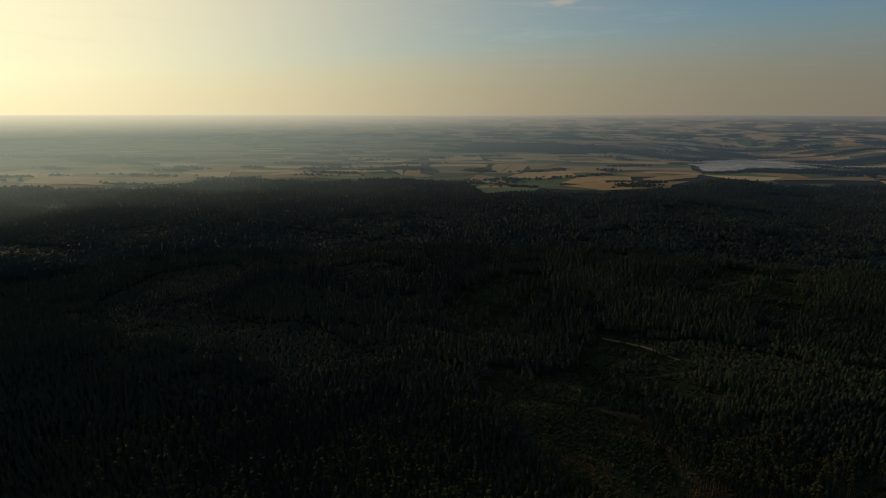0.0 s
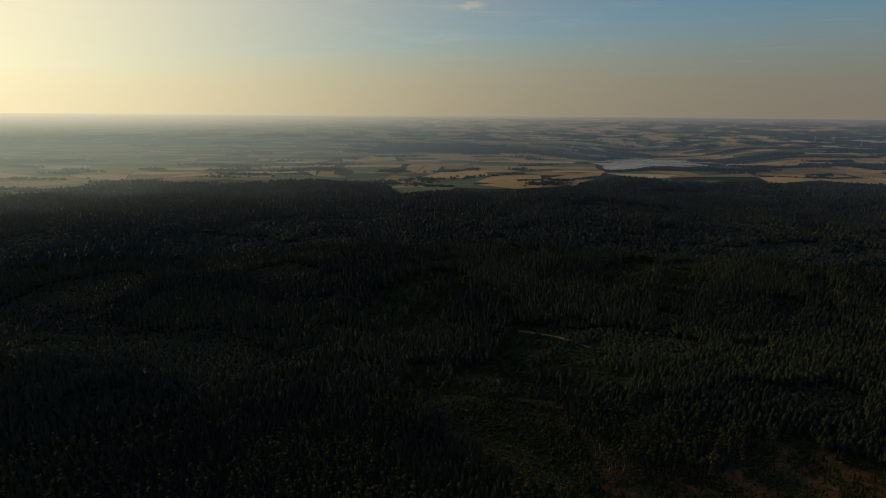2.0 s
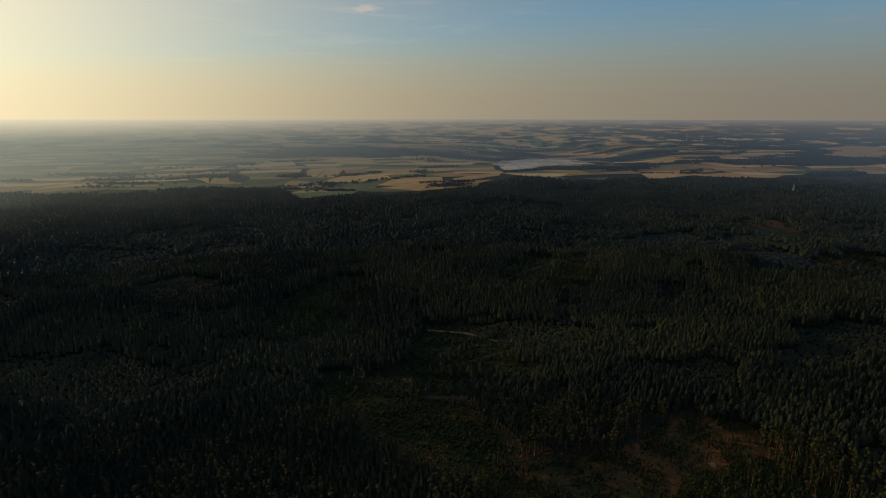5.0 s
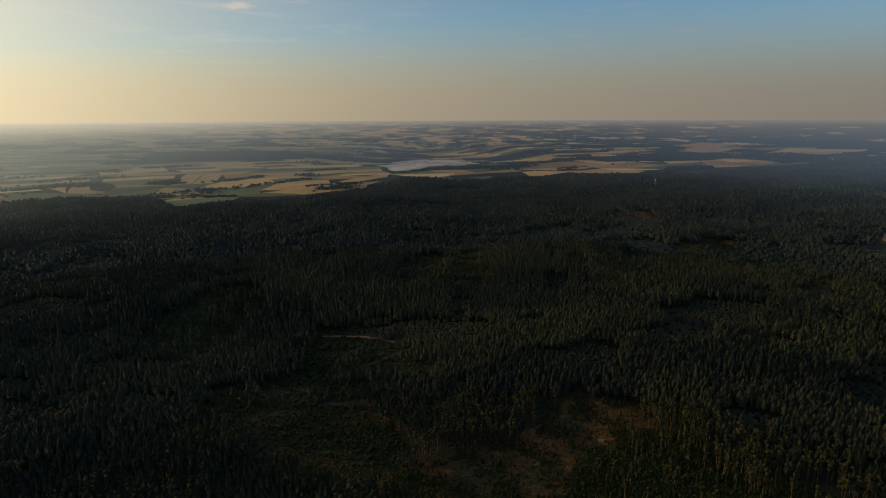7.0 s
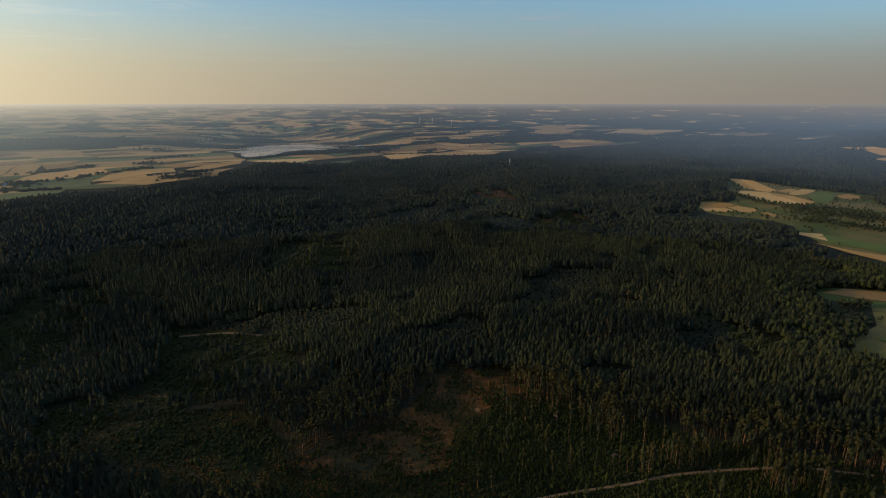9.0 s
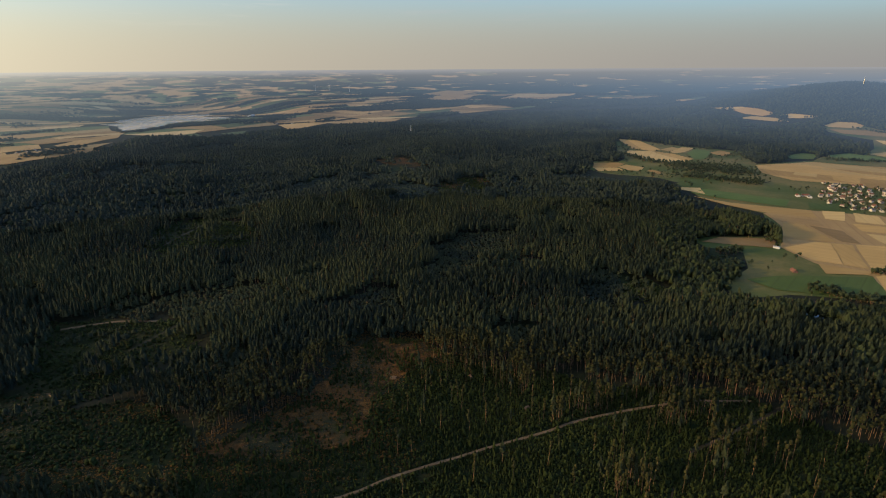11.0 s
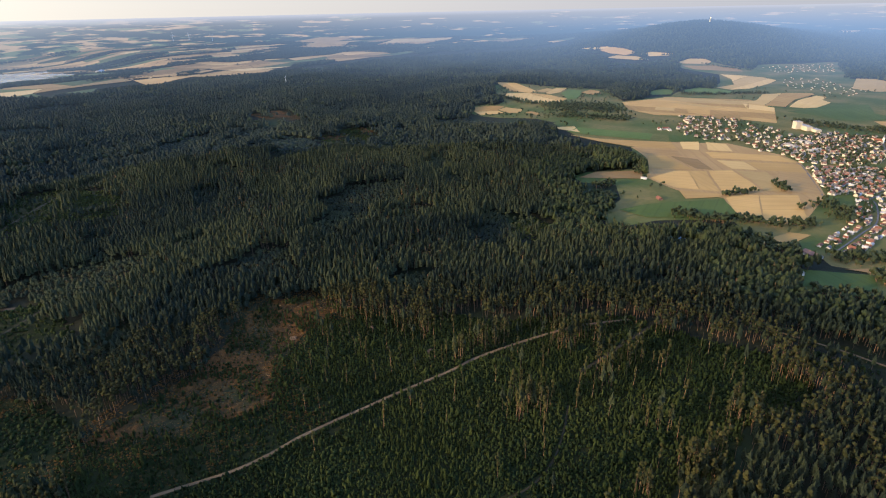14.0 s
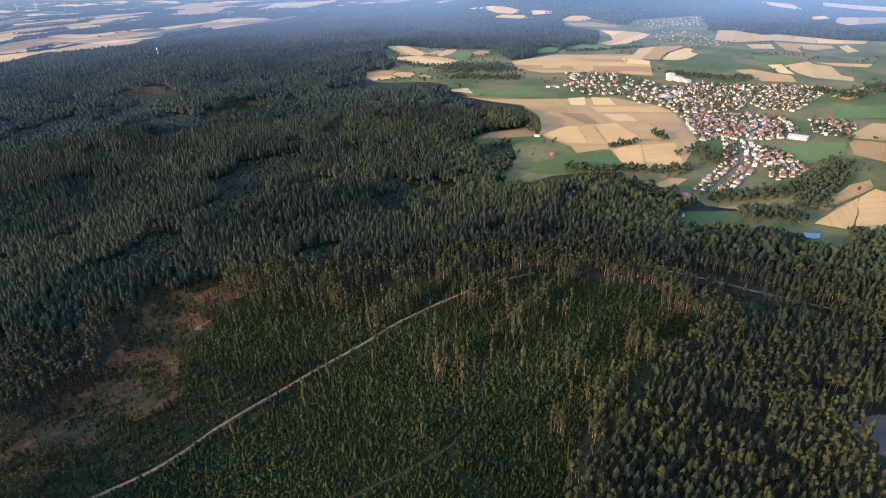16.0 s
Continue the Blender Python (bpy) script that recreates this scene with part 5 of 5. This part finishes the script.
# ---- the village ----
def house_meshes(long, deep, eaves, pitch):
    """Walls with gables, a roof of two thick slopes, a chimney."""
    top = eaves + deep / 2 * math.tan(radians(pitch))
    bm = bmesh.new()
    a, b_ = long / 2, deep / 2
    v = [bm.verts.new(p) for p in ((-a, -b_, -1.5), (a, -b_, -1.5), (a, b_, -1.5), (-a, b_, -1.5), (-a, -b_, eaves), (a, -b_, eaves), (a, b_, eaves), (-a, b_, eaves), (-a, 0, top - 0.05), (a, 0, top - 0.05))]
    for f in ((0, 1, 5, 4), (2, 3, 7, 6), (1, 2, 6, 9, 5), (3, 0, 4, 8, 7)):
        bm.faces.new([v[i] for i in f])
    walls = bm
    bm = bmesh.new()
    o, e, t = 0.6, 0.5, 0.28
    drop = e * math.tan(radians(pitch))
    for s in (-1, 1):
        q = [bm.verts.new(p) for z in (0, t) for p in ((-a - o, s * (b_ + e), eaves - drop + z), (a + o, s * (b_ + e), eaves - drop + z), (a + o, 0, top + z), (-a - o, 0, top + z))]
        for f in ((0, 1, 2, 3), (4, 5, 6, 7), (0, 1, 5, 4), (1, 2, 6, 5), (3, 0, 4, 7)):
            bm.faces.new([q[i] for i in f])
    bmesh.ops.recalc_face_normals(bm, faces=bm.faces)
    roof = bm
    bm = bmesh.new()
    bmesh.ops.create_cube(bm, size=1, matrix=Matrix.Translation((a * 0.4, 0.5, top + 0.3)) @ Matrix.Diagonal((0.6, 0.6, 1.8, 1)))
    return walls, roof, bm


def to_mesh(bm, name, mat):
    me = bpy.data.meshes.new(name)
    bm.to_mesh(me)
    bm.free()
    me.materials.append(mat)
    return me


def building(name, long, deep, eaves, pitch, wall, roof, label, category, group="", at=None):
    base = new(name)
    w_, r_, c_ = house_meshes(long, deep, eaves, pitch)
    part("wall", w_, wall, base)
    part("roof", r_, roof, base)
    part("chimney", c_, M_RUST, base)
    if at is not None:
        base.matrix_world = at
    return tagged(base, label, category, group)


def standing(xy, turn, lift=0.0, scale=1.0):
    return Matrix.Translation(on_ground(*xy, lift)) @ Matrix.Rotation(radians(turn), 4, "Z") @ Matrix.Diagonal((scale, scale, scale, 1))


rng = np.random.default_rng(101)
WALL_WORDS = ((M_WHITE, "white"), (M_CREAM, "cream"), (M_CREAM, "cream"), (M_GREYWALL, "grey"))
ROOF_WORDS = ((M_RED, "red tiled"), (M_RUST, "brown tiled"), (M_RED, "red tiled"), (M_SLATE, "dark slate"), (M_LIGHTROOF, "pale"))
models = []
for k in range(18):
    (wall, wall_word), (roof, roof_word) = WALL_WORDS[k % 4], ROOF_WORDS[k % 5]
    models.append((rng.uniform(7, 9.5), rng.uniform(5.4, 6.6), rng.uniform(3.2, 4.4), rng.uniform(32, 46), wall, roof, f"{wall_word} rendered house with a {roof_word} gable roof"))


def house_places(poly, count, gap, seed):
    """Places in rows along crooked lanes."""
    rng = np.random.default_rng(seed)
    xs, ys = [p[0] for p in poly], [p[1] for p in poly]
    x, y = rng.uniform(min(xs), max(xs), count * 40), rng.uniform(min(ys), max(ys), count * 40)
    keep = polygon_mask(poly, x, y)
    for s in (STREET_1, STREET_2, STREET_3):
        keep &= ~near_line(s, x, y, 5.5)
    pts = np.empty((0, 2))
    for p in np.stack([x[keep], y[keep]], -1):
        if len(pts) == count:
            break
        if not len(pts) or np.min(np.sum((pts - p) ** 2, 1)) > gap * gap:
            pts = np.vstack([pts, p])
    return pts


def row_places(line, step, offsets, seed):
    """Places in rows on both sides of a street."""
    rng = np.random.default_rng(seed)
    pts = []
    for (x0, y0), (x1, y1) in zip(line, line[1:]):
        d = math.hypot(x1 - x0, y1 - y0)
        for s in np.arange(step / 2, d, step):
            for off in offsets:
                if rng.random() < 0.2:
                    continue
                t = s / d + rng.normal(0, 2.0) / d
                pts.append((np.array([x0 + (x1 - x0) * t - (y1 - y0) / d * off, y0 + (y1 - y0) * t + (x1 - x0) / d * off]) + rng.normal(0, 1.6, 2), math.degrees(math.atan2(y1 - y0, x1 - x0)) + rng.normal(0, 7) + 90 * (rng.random() < 0.4)))
    return pts


made, built = {}, []
for p, turn in row_places(STREET_1, 8.5, (-19, -8, 8, 19), 1) + row_places(STREET_2[:3], 10.0, (-9, 9), 2):
    at, k = standing(p, turn, 0, rng.uniform(0.55, 0.75)), int(rng.integers(0, len(models)))
    if k in made:
        copy_thing(made[k], at).matrix_world = at
    else:
        made[k] = building("house", *models[k], "house", "houses of the village", at)
    built.append(p)
for poly, count, gap, turn, seed in ((VILLAGE_4, 64, 9.5, 35, 2), (VILLAGE_2, 120, 11.0, 15, 3), (VILLAGE_5, 34, 11, 60, 4)):
    for p in house_places(poly, count, gap, seed):
        lane = turn + 35 * math.sin(p[0] / 90 + seed) + 90 * (rng.random() < 0.35) + rng.normal(0, 5)
        at = standing(p, lane, 0, rng.uniform(0.62, 0.84))
        k = int(rng.integers(0, len(models)))
        if k in made:
            ob = copy_thing(made[k], at)
            ob.matrix_world = at
        else:
            made[k] = building("house", *models[k], "house", "houses of the village", at)
        built.append(p)

# farther villages, too small to pick apart
def far_houses(name, poly, count, gap, seed, label):
    rng = np.random.default_rng(seed)
    V, F, S = [], [], []
    for p in house_places(poly, count, gap, seed):
        c = float(shrink(np.hypot(*p)))
        m = np.array(standing(p, rng.uniform(0, 180)))
        small = 0.6 if np.hypot(*p) > 1900 else 1.0
        c *= small
        long, deep, high = rng.uniform(6.2, 9.5) * c, rng.uniform(5.0, 6.8) * c, rng.uniform(2.6, 4.0) * c
        a, b_ = long / 2, deep / 2
        v = np.array([(-a, -b_, -2, 1), (a, -b_, -2, 1), (a, b_, -2, 1), (-a, b_, -2, 1), (-a, -b_, high, 1), (a, -b_, high, 1), (a, b_, high, 1), (-a, b_, high, 1), (-a, 0, high + deep * 0.4, 1), (a, 0, high + deep * 0.4, 1)])
        k = len(V)
        V += [tuple(q[:3]) for q in v @ m.T]
        walls = [(0, 1, 5), (0, 5, 4), (2, 3, 7), (2, 7, 6), (1, 2, 6), (1, 6, 5), (3, 0, 4), (3, 4, 7), (5, 6, 9), (7, 4, 8)]
        roofs = [(4, 5, 9), (4, 9, 8), (6, 7, 8), (6, 8, 9)]
        F += [tuple(k + q for q in f) for f in walls + roofs]
        S += [0] * len(walls) + [1 + int(rng.integers(0, 3))] * 4
    if V:
        tagged(new(name, raw_mesh(name, V, F, [M_CREAM, M_RED, M_RUST, M_SLATE], S)), label, "village", kind="stuff")


far_houses("middle_village", VILLAGE_2, 120, 10.5, 17, "close rows of white and brown-roofed village houses")
far_houses("upper_village", VILLAGE_0, 110, 14.0, 16, "close rows of white and brown-roofed village houses")
far_houses("upper_village", VILLAGE_1, 290, 12.0, 15, "close rows of white and red-roofed village houses")
far_houses("far_village", VILLAGE_6, 60, 22, 11, "far village with white walls and red roofs")
far_houses("far_village", VILLAGE_7, 60, 20, 12, "far row of pale houses on a slope")
far_houses("far_hamlet", HAMLET, 30, 22, 13, "far hamlet with white walls beside the woods")
for place in (((2606, 2855), (2805, 3015), (3018, 2808), (2896, 2641)), ((2419, 3015), (2655, 3277), (2740, 3123), (2630, 2939)), ((3229, 2034), (3482, 2157), (3573, 1992), (3401, 1875)), ((3928, 1899), (4042, 1918), (4090, 1756), (3991, 1747)),
              ((2172, 3263), (2293, 3371), (2461, 3295), (2343, 3136)), ((647, 2209), (734, 2344), (749, 2252), (678, 2106)), ((37, 3404), (65, 3531), (110, 3481), (91, 3347)), ((1139, 3023), (1235, 3230), (1254, 3148), (1150, 2932))):
    far_houses("far_hamlet", list(place), 22, 24, int(place[0][0]), "far hamlet of pale houses on the plain")
far_houses("far_town", TOWN, 70, 16, 14, "far town with pale walls on the plain")

# trees between the houses
gx_, gy_ = [], []
for poly, count in ((VILLAGE_0, 330), (VILLAGE_1, 760), (VILLAGE_2, 520), (VILLAGE_3, 150), (VILLAGE_4, 330), (VILLAGE_5, 190), (VILLAGE_6, 120), (VILLAGE_7, 120)):
    for p in house_places(poly, count, 6, count):
        if np.min(np.hypot(*(np.array(built) - p).T)) > 5.0:
            gx_.append(p[0])
            gy_.append(p[1])
gx_, gy_ = np.array(gx_), np.array(gy_)
tall = np.random.default_rng(103).uniform(4.5, 9, len(gx_))
tall = np.where(np.hypot(gx_, gy_) > 1900, 0.55 * tall, tall)
stand("garden_trees", LEAFY, gx_, gy_, tall, tall * 0.46, [M_LEAF_FAR, M_BARK], "green garden trees between the houses", "trees", 104)

# ---- landmarks ----
school = tagged(new("school_building"), "large white building with several flat-roofed blocks", "building")
school.matrix_world = standing(SCHOOL, 25, 0, 0.85)
for (cx, cy, lx, ly, h) in ((0, 0, 46, 16, 11), (10, 14, 18, 16, 20), (-28, -12, 30, 14, 7), (24, -14, 34, 12, 8)):
    bm = bmesh.new()
    bmesh.ops.create_cube(bm, size=1, matrix=Matrix.Translation((cx, cy, h / 2 - 1)) @ Matrix.Diagonal((lx, ly, h + 2, 1)))
    part("block", bm, M_CREAM, school)
    bm = bmesh.new()
    bmesh.ops.create_cube(bm, size=1, matrix=Matrix.Translation((cx, cy, h + 0.2)) @ Matrix.Diagonal((lx + 0.6, ly + 0.6, 0.5, 1)))
    part("flat_roof", bm, M_SHEET, school)

church = building("church", 26, 12, 10, 50, M_CREAM, M_RED, "cream church with a red roof and a pointed tower", "church", "", standing(CHURCH, 70, 0, 0.55))
bm = bmesh.new()
bmesh.ops.create_cube(bm, size=1, matrix=Matrix.Translation((-15, 0, 11)) @ Matrix.Diagonal((7, 7, 24, 1)))
part("tower", bm, M_WHITE, church)
bm = bmesh.new()
bmesh.ops.create_cone(bm, cap_ends=True, segments=8, radius1=4.6, radius2=0.1, depth=13, matrix=Matrix.Translation((-15, 0, 29.5)))
part("spire", bm, M_SLATE, church)

building("sports_hall", 34, 22, 6, 12, M_GREYWALL, M_SHEET, "wide hall with a pale low-pitched roof", "hall", "", standing(HALL, 62, 0, 0.8))
for k, (dx, dy, turn) in enumerate(((0, 0, 40), (42, -30, 40), (-25, -38, 130))):
    building("shed", 26, 12, 5, 14, M_GREYWALL, M_SHEET, "long shed with a buff sheet roof", "shed", "sheds in the village", standing((SHEDS[0] + dx, SHEDS[1] + dy), turn))
for k, (dx, dy, turn, roof) in enumerate(((0, 0, 20, M_RED), (14, -22, 110, M_RED), (-4, -36, 20, M_SLATE))):
    building("farmhouse", 22, 11, 5, 40, M_WHITE, roof, "white farm building with a steep roof among fields", "farmhouse", "farm buildings by the green field", standing((FARM[0] + 0.6 * dx, FARM[1] + 0.6 * dy), turn, 0, 0.6))
building("barn", 16, 9, 3.5, 38, M_RUST, M_RED, "wooden barn with a red roof in a meadow", "barn", "", standing(BARN, 30, 0, 0.65))
building("barn", 20, 10, 3.5, 25, M_GREYWALL, M_RUST, "long grey barn with a brown roof", "barn", "", standing(BARN_2, 40))
building("hut", 9, 4, 3.0, 15, M_WHITE, M_LIGHTROOF, "small white hut at the edge of a field", "hut", "", standing(VAN, 80))
for k, (dx, dy, turn) in enumerate(((0, 0, 30), (-14, 9, 120), (10, -13, 30))):
    building("farmhouse", 14, 9, 4.5, 42, M_WHITE, M_SLATE, "white farmhouse with a dark roof among trees", "farmhouse", "farmstead in the woods", standing((FARMSTEAD[0] + dx, FARMSTEAD[1] + dy), turn))
building("farm_hall", 60, 22, 9, 10, M_WHITE, M_LIGHTROOF, "long white hall beside far fields", "hall", "", standing(WHITE_HALL, 35))
for k, (dx, dy) in enumerate(((0, 0), (30, 14), (55, -8))):
    building("farmhouse", 20, 11, 6, 35, M_WHITE, M_LIGHTROOF, "bright white farm building at the edge of the plain", "farmhouse", "farm on the plain", standing((FARM_N[0] + dx, FARM_N[1] + dy), 15 + 30 * k))

# rows of tilted panels
for k in range(5):
    base = tagged(new("solar_panel_row"), "row of dark blue tilted solar panels on posts", "solar panels", "solar field")
    base.matrix_world = standing((SOLAR[0] - 9 * k, SOLAR[1] + 4 * k), 155)
    bm = bmesh.new()
    bmesh.ops.create_cube(bm, size=1, matrix=Matrix.Translation((0, 0, 1.8)) @ Matrix.Rotation(radians(28), 4, "X") @ Matrix.Diagonal((34, 4, 0.08, 1)))
    part("panel", bm, M_PANEL, base)
    for s in (-14, -5, 5, 14):
        bm = bmesh.new()
        bmesh.ops.create_cube(bm, size=1, matrix=Matrix.Translation((s, 0, 0.75)) @ Matrix.Diagonal((0.15, 0.15, 2.1, 1)))
        part("post", bm, M_STEEL, base)

# the slender tower on the wooded hill
mast = tagged(new("telecom_tower"), "slender white telecom tower on the wooded hill", "tower")
mast.matrix_world = standing(TOWER, 0, 0, 0.8)
bm = bmesh.new()
bmesh.ops.create_cone(bm, cap_ends=True, segments=12, radius1=4.5, radius2=2.6, depth=46, matrix=Matrix.Translation((0, 0, 22)))
part("shaft", bm, M_WHITE, mast)
bm = bmesh.new()
bmesh.ops.create_cone(bm, cap_ends=True, segments=12, radius1=5.5, radius2=5.5, depth=5, matrix=Matrix.Translation((0, 0, 40)))
part("platform", bm, M_WHITE, mast)
bm = bmesh.new()
bmesh.ops.create_cone(bm, cap_ends=True, segments=8, radius1=0.9, radius2=0.3, depth=14, matrix=Matrix.Translation((0, 0, 52)))
part("antenna", bm, M_WHITE, mast)

# a lattice mast above the trees
pylon = tagged(new("lattice_mast"), "pale steel lattice mast standing above the woods", "mast")
pylon.matrix_world = standing(PYLON, 20)
for sx_, sy_ in ((-1, -1), (1, -1), (1, 1), (-1, 1)):
    bm = bmesh.new()
    bmesh.ops.create_cone(bm, cap_ends=True, segments=5, radius1=0.22, radius2=0.15, depth=30, matrix=Matrix.Translation((sx_ * 1.6, sy_ * 1.6, 17)) @ Matrix.Rotation(math.atan2(-sy_ * -1.2, 34), 4, "X") @ Matrix.Rotation(math.atan2(-sx_ * 1.2, 34), 4, "Y"))
    part("leg", bm, M_STEEL, pylon)
for z in (6, 12, 18, 24, 30):
    bm = bmesh.new()
    bmesh.ops.create_cube(bm, size=1, matrix=Matrix.Translation((0, 0, z)) @ Matrix.Diagonal((4.4 - z * 0.07, 4.4 - z * 0.07, 0.3, 1)))
    part("cross_brace", bm, M_STEEL, pylon)

# wind turbines on the far plain
for k, spot in enumerate((TURBINE_1, TURBINE_2, TURBINE_3)):
    c = float(shrink(np.hypot(*spot)))
    base = tagged(new("wind_turbine"), "white three-bladed wind turbine far out on the plain", "wind turbine", "wind turbines on the plain")
    base.matrix_world = standing(spot, 120, 0, 0.6)
    bm = bmesh.new()
    bmesh.ops.create_cone(bm, cap_ends=True, segments=8, radius1=1.9, radius2=1.1, depth=62, matrix=Matrix.Translation((0, 0, 30)))
    part("tower", bm, M_STEEL_FAR, base)
    bm = bmesh.new()
    bmesh.ops.create_cube(bm, size=1, matrix=Matrix.Translation((0, 0.5, 61)) @ Matrix.Diagonal((2.4, 6, 2.6, 1)))
    part("nacelle", bm, M_STEEL_FAR, base)
    for s in range(3):
        bm = bmesh.new()
        bmesh.ops.create_cone(bm, cap_ends=True, segments=5, radius1=1.2, radius2=0.2, depth=27, matrix=Matrix.Translation((0, -3, 61)) @ Matrix.Rotation(radians(120 * s + 25 * k), 4, "Y") @ Matrix.Translation((0, 0, 13.5)) @ Matrix.Diagonal((1, 0.3, 1, 1)))
        part("blade", bm, M_STEEL_FAR, base)

# stacks of felled logs beside the clearings
for k, spot in enumerate((PILE_1, PILE_2, PILE_3, PILE_4)):
    base = tagged(new("log_pile"), "stack of pale felled logs on the ground", "log pile", "log piles by the clearings")
    base.matrix_world = standing(spot, 35 + 50 * k, -0.1)
    rng = np.random.default_rng(200 + k)
    bm = bmesh.new()
    bmesh.ops.create_cone(bm, cap_ends=True, segments=8, radius1=0.32, radius2=0.27, depth=5.0, matrix=Matrix.Rotation(radians(90), 4, "X"))
    one = to_mesh(bm, "log", M_DEAD)
    for row, many in enumerate((7, 6, 5, 3)):
        for s in range(many):
            ob = part("log", one, None, base)
            ob.matrix_basis = Matrix.Translation(((s - (many - 1) / 2) * 0.64, rng.normal(0, 0.2), 0.34 + row * 0.53)) @ Matrix.Rotation(rng.uniform(0, 6), 4, "Y")

# heaps of stone and spoil in the quarry
x, y = scatter(250, 420, 3.4, 121, 90.0, 122.0)
keep = (polygon_mask(QUARRY, x, y) | polygon_mask(ROCK, x, y)) & (np.random.default_rng(122).random(len(x)) < 0.5)
x, y = x[keep], y[keep]
tall = np.random.default_rng(123).gamma(2.0, 0.35, len(x)) + 0.3
stand("quarry_stones", SHRUBS, x, y, tall, tall * 1.3 + 0.4, [M_SAND, M_SAND], "heaps of pale stone and spoil in the quarry", "stones", 124, 0.1)
